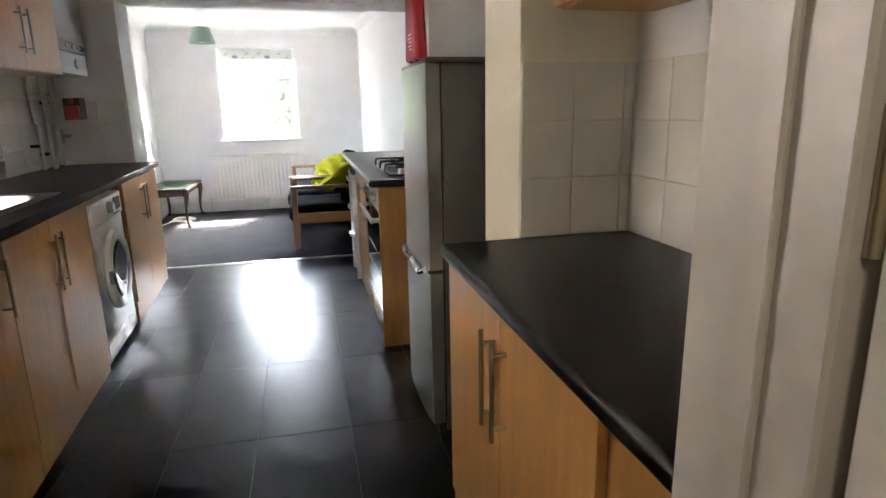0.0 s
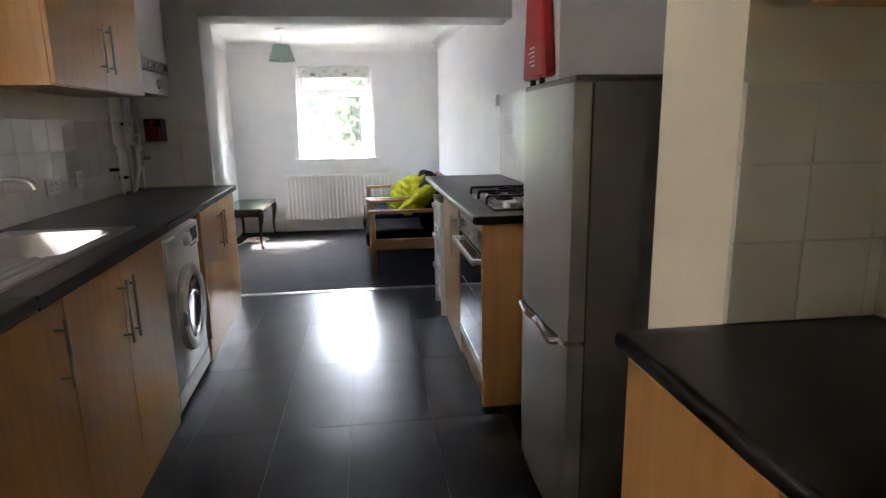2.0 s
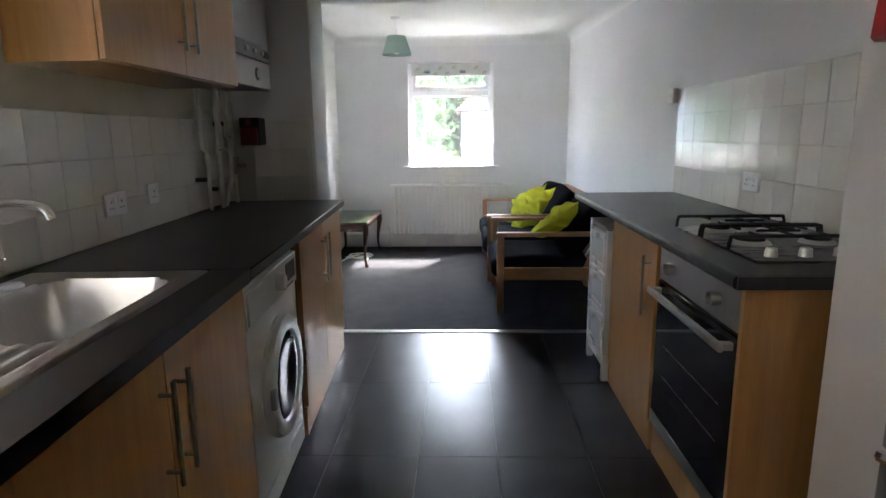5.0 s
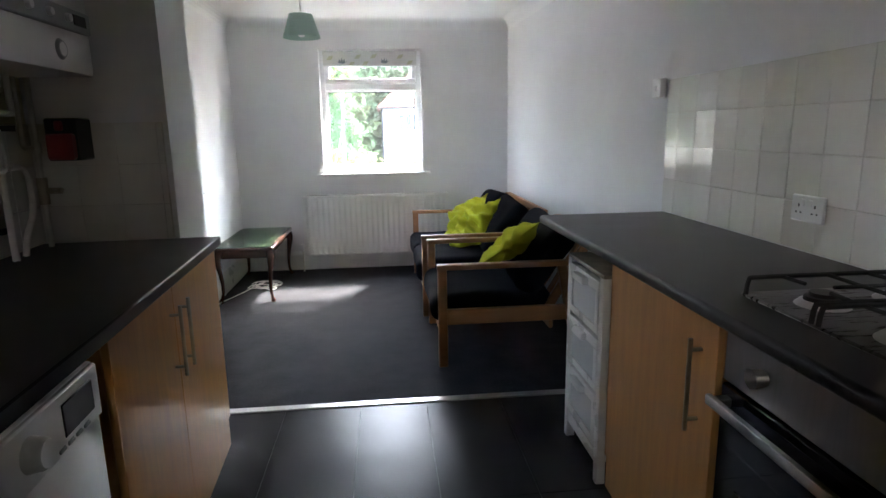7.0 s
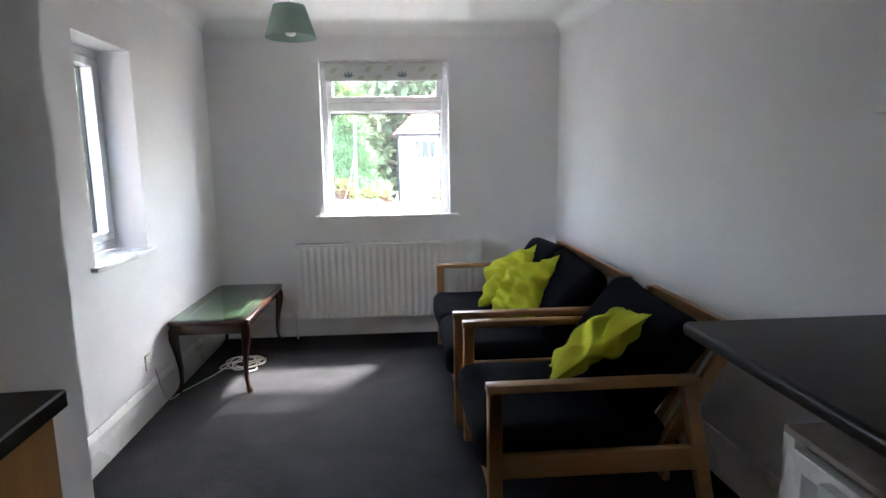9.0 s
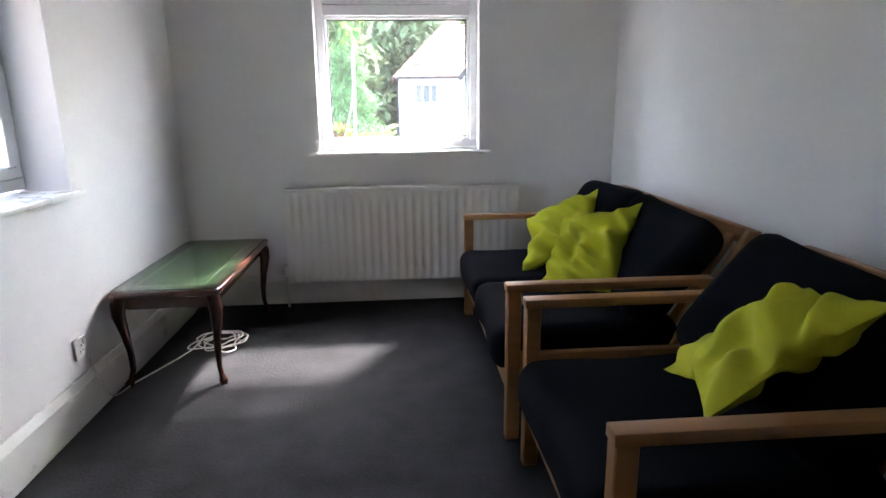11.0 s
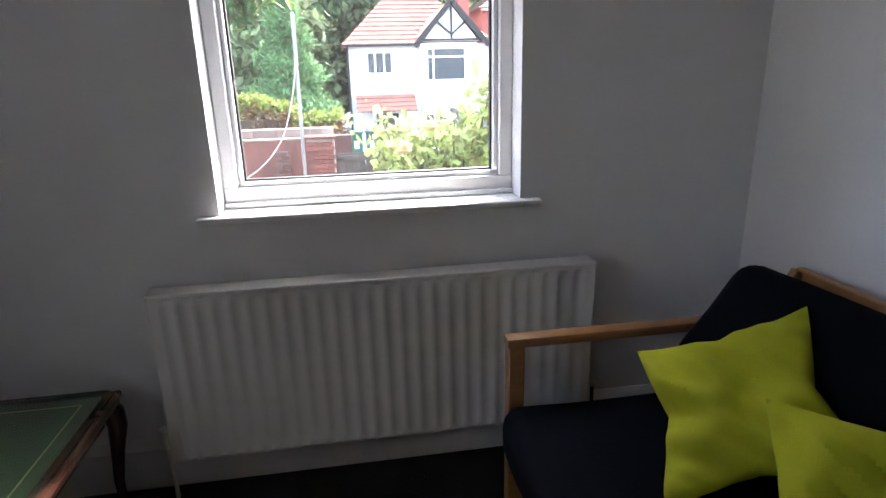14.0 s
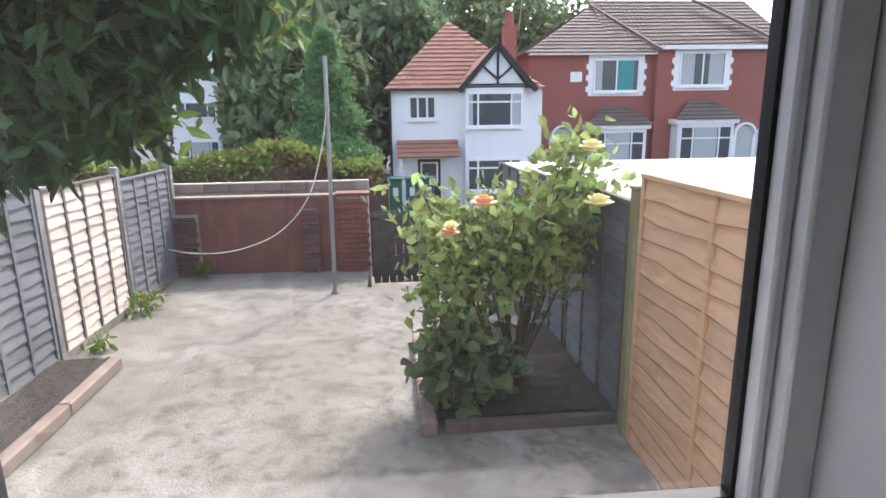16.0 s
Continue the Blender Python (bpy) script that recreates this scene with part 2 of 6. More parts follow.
M_CONC = concrete_mat("weathered_concrete")
M_SOIL = mat("soil", (0.035, 0.027, 0.021), 0.95, vary=0.45, scale=9, fine=60, bump=1.0, dist=0.04)
M_BRICK = mat("red_brick", (0.2, 0.07, 0.052), 0.85, vary=0.25, scale=6, fine=70, bump=0.4, rand=0.3)
M_BRICKD = mat("dark_brick", (0.13, 0.065, 0.055), 0.85, vary=0.3, scale=6, fine=70, bump=0.4, rand=0.3)
M_RENDERR = mat("red_painted_wall", (0.21, 0.085, 0.065), 0.85, vary=0.25, scale=3, fine=30, bump=0.4, stretch=(3, 1, 0.7), second=(0.14, 0.07, 0.06))
M_MORTAR = mat("mortar", (0.32, 0.28, 0.24), 0.9, vary=0.2, scale=15)
M_LAPSHADE = mat("lap_shade_edge", (0.24, 0.14, 0.075), 0.9, vary=0.3)
M_FENCENEW = mat("new_larch_lap", (0.5, 0.31, 0.18), 0.75, vary=0.2, scale=4, fine=30, bump=0.3, stretch=(1, 1, 9), rand=0.1)
M_FENCEOLD = mat("grey_weathered_lap", (0.115, 0.122, 0.132), 0.85, vary=0.25, scale=4, fine=30, bump=0.4, stretch=(1, 1, 9), rand=0.18)
M_EDGING = mat("weathered_edging_stone", (0.22, 0.17, 0.14), 0.9, vary=0.3, scale=8, fine=50, bump=0.5, rand=0.2)
M_FENCEPALE = mat("pale_weathered_board", (0.5, 0.42, 0.36), 0.85, vary=0.2, scale=4, fine=30, bump=0.4, stretch=(8, 8, 0.7), rand=0.12)
M_POSTW = mat("green_treated_post", (0.2, 0.18, 0.09), 0.85, vary=0.25, bump=0.3)
M_GATE = mat("weathered_gate_wood", (0.1, 0.085, 0.075), 0.9, vary=0.3, scale=5, fine=40, bump=0.4, rand=0.15)
M_GALV = mat("galvanised_pole", (0.3, 0.3, 0.3), 0.5, metal=0.6, vary=0.2)
M_WHITER = mat("white_render", (0.82, 0.83, 0.85), 0.85, vary=0.05, scale=2, fine=40, bump=0.3)
M_ROOFR = mat("orange_clay_tile", (0.31, 0.145, 0.105), 0.85, vary=0.25, scale=2, fine=12, bump=0.3, rand=0.18)
M_ROOFB = mat("brown_roof_tile", (0.15, 0.115, 0.1), 0.85, vary=0.25, scale=2, fine=12, bump=0.3, rand=0.15)
M_FARBRICK = mat("far_red_brick", (0.3, 0.1, 0.08), 0.85, vary=0.15, scale=1.2, fine=14, bump=0.3)
M_TIMBER = mat("black_timber", (0.02, 0.02, 0.023), 0.7)
M_FARGLASS = mat("far_window_glass", (0.06, 0.075, 0.085), 0.06, vary=0.2, bump=0.0)
M_CURTAIN = mat("net_curtain", (0.42, 0.45, 0.46), 0.8, vary=0.15, scale=8, bump=0.1, stretch=(6, 1, 1))
M_TEAL = mat("teal_curtain", (0.06, 0.3, 0.3), 0.8)
M_BIN = mat("green_bin", (0.02, 0.13, 0.085), 0.5, vary=0.1)
M_BINB = mat("blue_green_bin", (0.015, 0.1, 0.11), 0.5, vary=0.1)
M_FELT = mat("pale_roof_felt", (0.62, 0.62, 0.6), 0.6, vary=0.15, scale=1.5, fine=20, bump=0.2)
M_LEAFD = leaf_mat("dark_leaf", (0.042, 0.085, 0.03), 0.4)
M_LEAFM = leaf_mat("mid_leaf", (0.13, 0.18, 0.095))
M_LEAFW = leaf_mat("woodland_leaf", (0.17, 0.22, 0.11))
M_LEAFC = leaf_mat("conifer_leaf", (0.14, 0.25, 0.11), 0.35)
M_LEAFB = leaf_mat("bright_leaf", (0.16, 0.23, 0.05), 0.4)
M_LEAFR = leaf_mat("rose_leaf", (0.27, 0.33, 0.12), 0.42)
M_HEDGE = leaf_mat("hedge_leaf", (0.17, 0.22, 0.05), 0.3)
M_HEDGEB = leaf_mat("brown_hedge_leaf", (0.13, 0.075, 0.04), 0.3)
M_BARK = mat("bark", (0.08, 0.06, 0.045), 0.9, vary=0.35, bump=0.7)
M_ROSEY = mat("yellow_petal", (0.85, 0.75, 0.36), 0.6, vary=0.1)
M_ROSEP = mat("peach_petal", (0.75, 0.4, 0.22), 0.6, vary=0.1)
M_ASPH = mat("asphalt", (0.06, 0.06, 0.062), 0.9, vary=0.25, scale=1, fine=60, bump=0.4)

# ---- building helpers ----
ORIG = {}


def thing(name, at, label, category, group="", kind=""):
    ob = new(name)
    ob.location = at
    ob.empty_display_size = 0.1
    ORIG[ob.name] = Vector(at)
    return tagged(ob, label, category, group, kind)


def mesh_of(bm, name, mats, smooth=False):
    me = bpy.data.meshes.new(name)
    bmesh.ops.recalc_face_normals(bm, faces=bm.faces)
    bm.to_mesh(me)
    bm.free()
    for m in (mats if isinstance(mats, (list, tuple)) else [mats]):
        me.materials.append(m)
    if smooth:
        me.shade_smooth()
        me.set_sharp_from_angle(angle=radians(38))
    return me


def part(name, bm, material, parent, label="", smooth=True):
    at = ORIG[parent.name]
    bm.transform(Matrix.Translation(-at))
    ob = new(name, mesh_of(bm, name, material, smooth))
    ob.parent = parent
    ORIG[ob.name] = at
    return tagged(ob, label)


def solid(name, bm, material, label, category, kind="structure", at=(0, 0, 0), smooth=True, group=""):
    """A top-level thing of one mesh."""
    bm.transform(Matrix.Translation(-Vector(at)))
    ob = new(name, mesh_of(bm, name, material, smooth))
    ob.location = at
    ORIG[ob.name] = Vector(at)
    return tagged(ob, label, category, group, kind)


def join(*bms):
    out = bmesh.new()
    for b in bms:
        me = bpy.data.meshes.new("tmp")
        b.to_mesh(me)
        b.free()
        out.from_mesh(me)
        bpy.data.meshes.remove(me)
    return out


def box(x0, x1, y0, y1, z0, z1, bev=0.0, seg=1):
    bm = bmesh.new()
    bmesh.ops.create_cube(bm, size=1, matrix=Matrix.Translation(((x0 + x1) / 2, (y0 + y1) / 2, (z0 + z1) / 2)) @ Matrix.Diagonal((abs(x1 - x0), abs(y1 - y0), abs(z1 - z0), 1)))
    if bev:
        bmesh.ops.bevel(bm, geom=bm.edges[:], offset=bev, segments=seg, affect="EDGES", profile=0.5)
    return bm


def obox(m, sx, sy, sz, bev=0.0, seg=1):
    """A box of that size, centred, set at the pose m."""
    bm = box(-sx / 2, sx / 2, -sy / 2, sy / 2, -sz / 2, sz / 2, bev, seg)
    bm.transform(m)
    return bm


def beam(a, b, w, h, bev=0.0, up=(0, 0, 1)):
    """A bar from a to b, w wide and h high."""
    a, b = Vector(a), Vector(b)
    d = (b - a).normalized()
    side = d.cross(Vector(up)).normalized()
    top = side.cross(d)
    m = Matrix((side, d, top)).transposed().to_4x4()
    m.translation = (a + b) / 2
    return obox(m, w, (b - a).length, h, bev)


def rod(a, b, r, r2=None, n=12, caps=True):
    a, b = Vector(a), Vector(b)
    bm = bmesh.new()
    m = (b - a).to_track_quat("Z", "Y").to_matrix().to_4x4()
    m.translation = (a + b) / 2
    bmesh.ops.create_cone(bm, cap_ends=caps, segments=n, radius1=r, radius2=r if r2 is None else r2, depth=(b - a).length, matrix=m)
    return bm


def tube(pts, r, n=10, closed=False):
    """A round pipe through the points; r may be one radius or one for each point."""
    pts = [Vector(p) for p in pts]
    rs = r if isinstance(r, (list, tuple)) else [r] * len(pts)
    bm = bmesh.new()
    rings = []
    ref = None
    for i, p in enumerate(pts):
        d = (pts[min(i + 1, len(pts) - 1)] - pts[max(i - 1, 0)]).normalized()
        if ref is None:
            ref = d.orthogonal().normalized()
        ref = (ref - d * ref.dot(d)).normalized()
        s = d.cross(ref)
        rings.append([bm.verts.new(p + rs[i] * (math.cos(2 * math.pi * k / n) * ref + math.sin(2 * math.pi * k / n) * s)) for k in range(n)])
    for a, b in zip(rings, rings[1:]):
        for k in range(n):
            bm.faces.new((a[k], a[(k + 1) % n], b[(k + 1) % n], b[k]))
    bm.faces.new(rings[0])
    bm.faces.new(rings[-1])
    return bm


def smooth_line(pts, steps=6):
    """Catmull-Rom points through pts."""
    p = [Vector(q) for q in pts]
    p = [p[0]] + p + [p[-1]]
    out = []
    for i in range(1, len(p) - 2):
        for k in range(steps):
            t = k / steps
            a, b, c, d = p[i - 1:i + 3]
            out.append(0.5 * (2 * b + (c - a) * t + (2 * a - 5 * b + 4 * c - d) * t * t + (3 * b - a - 3 * c + d) * t ** 3))
    return out + [p[-2]]


def lathe(profile, at, n=32, axis="z"):
    """Spun from (radius, height) pairs."""
    bm = bmesh.new()
    rings = []
    for r, z in profile:
        rings.append([bm.verts.new((r * math.cos(2 * math.pi * k / n), r * math.sin(2 * math.pi * k / n), z)) for k in range(n)])
    for a, b in zip(rings, rings[1:]):
        for k in range(n):
            bm.faces.new((a[k], a[(k + 1) % n], b[(k + 1) % n], b[k]))
    m = Matrix.Translation(at)
    if axis == "x":
        m = m @ Matrix.Rotation(radians(90), 4, "Y")
    if axis == "y":
        m = m @ Matrix.Rotation(radians(-90), 4, "X")
    bm.transform(m)
    return bm


def prism(pts, d, bev=0.0):
    """A polygon of 3D points, pushed out by the vector d."""
    bm = bmesh.new()
    f = bm.faces.new([bm.verts.new(p) for p in pts])
    r = bmesh.ops.extrude_face_region(bm, geom=[f])
    bmesh.ops.translate(bm, verts=[v for v in r["geom"] if isinstance(v, bmesh.types.BMVert)], vec=d)
    if bev:
        bmesh.ops.bevel(bm, geom=bm.edges[:], offset=bev, segments=1, affect="EDGES")
    return bm


def wall_x(x0, x1, y0, y1, z0, z1, holes=()):
    """A wall that runs along y, with openings (y0, y1, z0, z1)."""
    bms, y = [], y0
    for a, b, c, d in sorted(holes):
        bms += [box(x0, x1, y, a, z0, z1), box(x0, x1, a, b, d, z1)]
        if c > z0:
            bms.append(box(x0, x1, a, b, z0, c))
        y = b
    bms.append(box(x0, x1, y, y1, z0, z1))
    return join(*bms)


def wall_y(x0, x1, y0, y1, z0, z1, holes=()):
    bm = wall_x(y0, y1, x0, x1, z0, z1, holes)
    bm.transform(Matrix(((0, 1, 0, 0), (1, 0, 0, 0), (0, 0, 1, 0), (0, 0, 0, 1))))
    return bm


# ---- the setting indoors ----
XL, XR, XLL, YN, YB, ZC = -1.40, 1.325, -1.45, 0.46, 8.26, 2.36
PY = 1.612
T = 0.25
SINKW, SIDEW, MAINW = (1.55, 3.03, 0.96, 2.12), (6.50, 7.05, 0.90, 1.945), (-0.635, 0.325, 0.94, 2.095)
solid("wall_west", wall_x(XL - 0.3, XL, YN, 4.92, 0, 2.5, [SINKW]), M_CREAM, "cream painted kitchen wall with a window", "wall", smooth=False)
solid("wall_west_living", wall_x(XLL - 0.25, XLL, 5.26, YB + T, 0, 2.5, [SIDEW]), M_WALL, "white painted living room wall with a small window", "wall", smooth=False)
solid("wall_nib", box(XL - 0.3, -0.88, 4.92, 5.26, 0, 2.5), M_WALL, "white painted wall end beside the wide opening", "wall", smooth=False)
solid("wall_beam", box(-0.88, XR, 4.92, 5.26, 2.09, 2.5), M_WALL, "white painted beam over the wide opening", "beam", smooth=False)
EA, EB = Vector((XR, 5.27, 0)), Vector((1.165, YB, 0))
solid("wall_east", box(XR, XR + T, -2.4, 5.27, 0, 2.5), M_WALL, "plain white painted wall with tiles above the worktops", "wall", smooth=False)
solid("wall_east_living", prism([EA, EB, (EB.x - 0.012, YB + T, 0), (XR + T, YB + T, 0), (XR + T, 5.27, 0)], (0, 0, 2.5)), M_WALL, "plain white painted living room wall", "wall", smooth=False)
solid("wall_north", wall_y(XLL - 0.25, EB.x, YB, YB + T, -0.9, 2.5, [MAINW]), M_WALL, "white painted end wall with a window above the radiator", "wall", smooth=False)
solid("wall_south", wall_y(XL - 0.3, XR, YN - 0.12, YN, 0, 2.5, [(-0.1, 0.765, 0, 2.03)]), M_CREAM, "cream painted wall with a doorway", "wall", smooth=False)
solid("wall_hall_west", box(-0.65, -0.5, -2.4, YN - 0.12, 0, 2.5), M_CREAM, "plain cream hall wall", "wall", smooth=False)
solid("wall_hall_south", box(-0.65, XR, -2.55, -2.4, 0, 2.5), M_CREAM, "plain cream end wall of the hall", "wall", smooth=False)
solid("ceiling", box(XLL - 0.25, XR + T, 5.26, YB + T, ZC, ZC + 0.14), M_CEIL, "flat white living room ceiling", "ceiling", smooth=False)
solid("ceiling_kitchen", box(XL - 0.3, XR + T, -2.55, 5.0, 2.42, 2.56), M_CEIL, "flat white kitchen ceiling", "ceiling", smooth=False)
solid("floor", box(XLL - 0.25, XR, 5.26, YB, -0.2, 0.0), M_CARPET, "charcoal short-pile carpet on the living room floor", "floor", smooth=False)
solid("floor_kitchen", box(XL - 0.3, XR, -2.55, 5.24, -0.2, -0.006), M_VGAP, "black vinyl kitchen floor with joints", "floor", smooth=False)
# piers beside the fridge
solid("wall_pier", box(0.97, XR, PY, 1.93, 0, 2.42), M_CREAM, "cream painted pier at the end of the short worktop", "wall", smooth=False)
solid("wall_pier_2", box(0.93, XR, 2.61, 3.0, 0, 2.42), M_WALL, "white painted pier behind the fridge", "wall", smooth=False)


def run_profile(name, pts, path, mat_, label):
    """A moulding: a profile of (out, up) swept between two plan points, out to the left of the path."""
    a, b = Vector(path[0]), Vector(path[1])
    d = (b - a).normalized()
    nrm = Vector((-d.y, d.x, 0))
    return solid(name, prism([a + nrm * o + Vector((0, 0, z)) for o, z in pts], b - a), mat_, label, name, smooth=False)


SK = [(0, 0), (0.018, 0), (0.018, 0.15), (0.012, 0.17), (0.006, 0.185), (0, 0.185)]
run_profile("baseboard", SK, ((EB.x - 0.018, YB, 0.002), (XLL, YB, 0.002)), M_GLOSSW, "white gloss skirting board")
run_profile("baseboard", SK, ((XLL, YB - 0.018, 0.002), (XLL, 5.262, 0.002)), M_GLOSSW, "white gloss skirting board")
run_profile("baseboard", SK, (EA + Vector((0, 0, 0.002)), EB + Vector((0, 0, 0.002))), M_GLOSSW, "white gloss skirting board")
run_profile("baseboard", SK, ((XLL + 0.02, 5.26, 0.002), (-0.862, 5.26, 0.002)), M_GLOSSW, "white gloss skirting board end")
CV = [(0, 0), (0, -0.1)] + [(0.1 * (1 - math.cos(radians(a))), -0.1 + 0.1 * math.sin(radians(a))) for a in range(15, 91, 15)]
for pa, pb in (((EB.x, YB, ZC), (XLL, YB, ZC)), ((XLL, YB, ZC), (XLL, 5.26, ZC)), (EA + Vector((0, 0, ZC)), EB + Vector((0, 0, ZC)))):
    run_profile("trim", CV, (pa, pb), M_CEIL, "white plaster coving along the ceiling")
solid("threshold_strip", box(-0.86, 1.28, 5.215, 5.262, -0.006, 0.007, 0.003), M_STEEL, "thin metal strip where carpet meets vinyl", "threshold")


# ---- windows ----
def window(name, axis, at, w, h, transom, label, depth=0.07, fr=0.045):
    """A white plastic casement. axis 'y': in a wall across y, room at lower y. at: lower corner of the opening."""
    x, y, z = at
    win = thing(name, at, label, "window", kind="structure")

    def bx(a0, a1, d0, d1, b0, b1, bev=0.004):
        if axis == "y":
            return box(x + a0, x + a1, y + d0, y + d1, z + b0, z + b1, bev)
        return box(x - d1, x - d0, y + a0, y + a1, z + b0, z + b1, bev)
    part("window_frame", join(bx(0, w, 0, depth, 0, fr), bx(0, w, 0, depth, h - fr, h), bx(0, fr, 0, depth, fr, h - fr), bx(w - fr, w, 0, depth, fr, h - fr),
                              *( [bx(fr, w - fr, 0, depth, transom - 0.03, transom + 0.03)] if transom else [])), M_UPVC, win)
    spans = [(fr, (transom - 0.03) if transom else h - fr)] + ([(transom + 0.03, h - fr)] if transom else [])
    for i, (b0, b1) in enumerate(spans):
        c = 0.006 if i == 0 and transom else 0.045
        if c > 0.02:
            part("sash", join(bx(fr + 0.002, w - fr - 0.002, -0.014, 0.066, b0 + 0.002, b0 + c), bx(fr + 0.002, w - fr - 0.002, -0.014, 0.066, b1 - c, b1 - 0.002),
                              bx(fr + 0.002, fr + c, -0.014, 0.066, b0 + c, b1 - c), bx(w - fr - c, w - fr - 0.002, -0.014, 0.066, b0 + c, b1 - c)), M_UPVC, win)
        else:
            c = 0.016
            part("bead", join(bx(fr, w - fr, 0.022, 0.05, b0, b0 + c), bx(fr, w - fr, 0.022, 0.05, b1 - c, b1), bx(fr, fr + c, 0.022, 0.05, b0 + c, b1 - c), bx(w - fr - c, w - fr, 0.022, 0.05, b0 + c, b1 - c)), M_UPVC, win)
        g = 0.006
        part("gasket", join(bx(fr + c, w - fr - c, 0.046, 0.066, b0 + c, b0 + c + g, 0), bx(fr + c, w - fr - c, 0.046, 0.066, b1 - c - g, b1 - c, 0),
                            bx(fr + c, fr + c + g, 0.046, 0.066, b0 + c, b1 - c, 0), bx(w - fr - c - g, w - fr - c, 0.046, 0.066, b0 + c, b1 - c, 0)), M_GASKET, win)
        p = part("pane", bx(fr + c, w - fr - c, 0.056, 0.060, b0 + c, b1 - c, 0), M_GLASS, win, smooth=False)
        p.visible_shadow = False
    return win, bx


win1, bx1 = window("window_1", "y", (MAINW[0], 8.365, MAINW[2] + 0.02), 0.96, 1.135, 0.80, "white plastic window with a top light over the garden")
part("handle", join(bx1(0.44, 0.55, -0.04, -0.014, 0.872, 0.887, 0.004), bx1(0.465, 0.49, -0.02, 0.0, 0.855, 0.89, 0.004)), M_CHROME, win1, "chrome window catch")
part("window_sill", join(box(-0.70, 0.39, 8.222, 8.262, 0.922, 0.944, 0.007, 3), box(MAINW[0], MAINW[1], 8.258, 8.368, 0.93, 0.944)), M_GLOSSW, win1, "white gloss painted sill board")
part("sill_upstand", box(MAINW[0], MAINW[1], 8.345, 8.367, 0.944, 0.962, 0.004), M_UPVC, win1)
win2, _ = window("window_2", "x", (XLL - 0.165, SIDEW[0], SIDEW[2] + 0.015), 0.55, 1.03, 0, "narrow white plastic side window")
part("window_sill", join(box(XLL - 0.003, XLL + 0.035, 6.45, 7.10, 0.88, 0.904, 0.007, 3), box(XLL - 0.17, XLL, 6.50, 7.05, 0.89, 0.904)), M_GLOSSW, win2, "white gloss painted sill board")
win3, _ = window("window_3", "x", (XL - 0.16, SINKW[0], SINKW[2] + 0.01), 1.48, 1.15, 0.8, "white plastic kitchen window above the sink")
part("window_sill", box(XL - 0.17, XL + 0.02, SINKW[0], SINKW[1], 0.945, 0.962, 0.005), M_TILE, win3, "white tiled sill")

# ---- door at the start ----
d1 = thing("door_1", (0.765, 0.34, 0), "white gloss door standing open against the hall wall", "door", kind="structure")
part("door_frame", join(box(0.696, 0.765, 0.33, 0.473, 0, 2.03, 0.004), box(-0.1, -0.035, 0.33, 0.475, 0, 2.03, 0.004), box(-0.035, 0.696, 0.33, 0.475, 1.965, 2.03, 0.004)), M_DOORW, d1)
part("door_stop", box(0.688, 0.697, 0.378, 0.402, 0, 1.965, 0.003), M_DOORW, d1)
part("architrave", box(0.735, 0.80, 0.318, 0.338, 0, 2.08, 0.006), M_DOORW, d1)
part("door_leaf", box(0.71, 0.75, -0.44, 0.32, 0.01, 1.96, 0.004), M_DOORW, d1)
for z in (0.3, 1.18):
    part("hinge", rod((0.715, 0.326, z), (0.715, 0.326, z + 0.09), 0.007), M_NICKEL, d1, "small metal hinge")


# ---- kitchen ----
def bar_handle(parent, x, y, z0, z1, out):
    """An upright bar handle on a door whose face is at x; out is +1 or -1 along x."""
    return part("handle", join(rod((x + out * 0.032, y, z0), (x + out * 0.032, y, z1), 0.006), rod((x, y, z0 + 0.03), (x + out * 0.032, y, z0 + 0.03), 0.005), rod((x, y, z1 - 0.03), (x + out * 0.032, y, z1 - 0.03), 0.005)), M_NICKEL, parent, "brushed nickel bar handle")


def base_unit(y0, y1, face, back, out, doors, label, handles=(), group="", hz=(0.592, 0.822), top=0.885, inside=None):
    """A floor cupboard whose doors face along x. doors: (y0, y1); handles: (door index, y)."""
    c = thing("base_cabinet", ((face + back) / 2, (y0 + y1) / 2, 0), label, "cabinet", group)
    inner = face - out * 0.02
    part("body", box(min(inner, back), max(inner, back), y0 + 0.001, y1 - 0.001, 0.13, inside or top), M_BEECHD, c)
    part("plinth", box(inner + out * 0.012, inner - out * 0.004, y0 + 0.001, y1 - 0.001, 0.0, 0.13), M_BEECH, c, "beech plinth board")
    ds = []
    for a, b in doors:
        ds.append(part("door", box(min(face, inner + out * 0.001), max(face, inner + out * 0.001), a + 0.0015, b - 0.0015, 0.135, top - 0.01, 0.0015), M_BEECH, c))
    for i, y in handles:
        bar_handle(ds[i], face, y, hz[0], hz[1], out)
    return c


FL, WZ = -0.757, 0.928
GL = "beech base units"
base_unit(1.18, 2.158, FL, XL + 0.01, 1, [(1.18, 1.67), (1.67, 2.158)], "beech laminate base cabinet below the drainer", [(0, 1.62), (1, 2.09)], GL, (0.635, 0.832))
base_unit(2.16, 3.10, FL, XL + 0.01, 1, [(2.16, 2.59), (2.59, 3.10)], "beech laminate base cabinet below the sink bowl", [(0, 2.555), (1, 2.625)], GL, inside=0.74)
base_unit(3.83, 4.90, FL, XL + 0.01, 1, [(3.83, 4.32), (4.32, 4.90)], "beech laminate base cabinet beside the washing machine", [(0, 4.275), (1, 4.365)], GL)


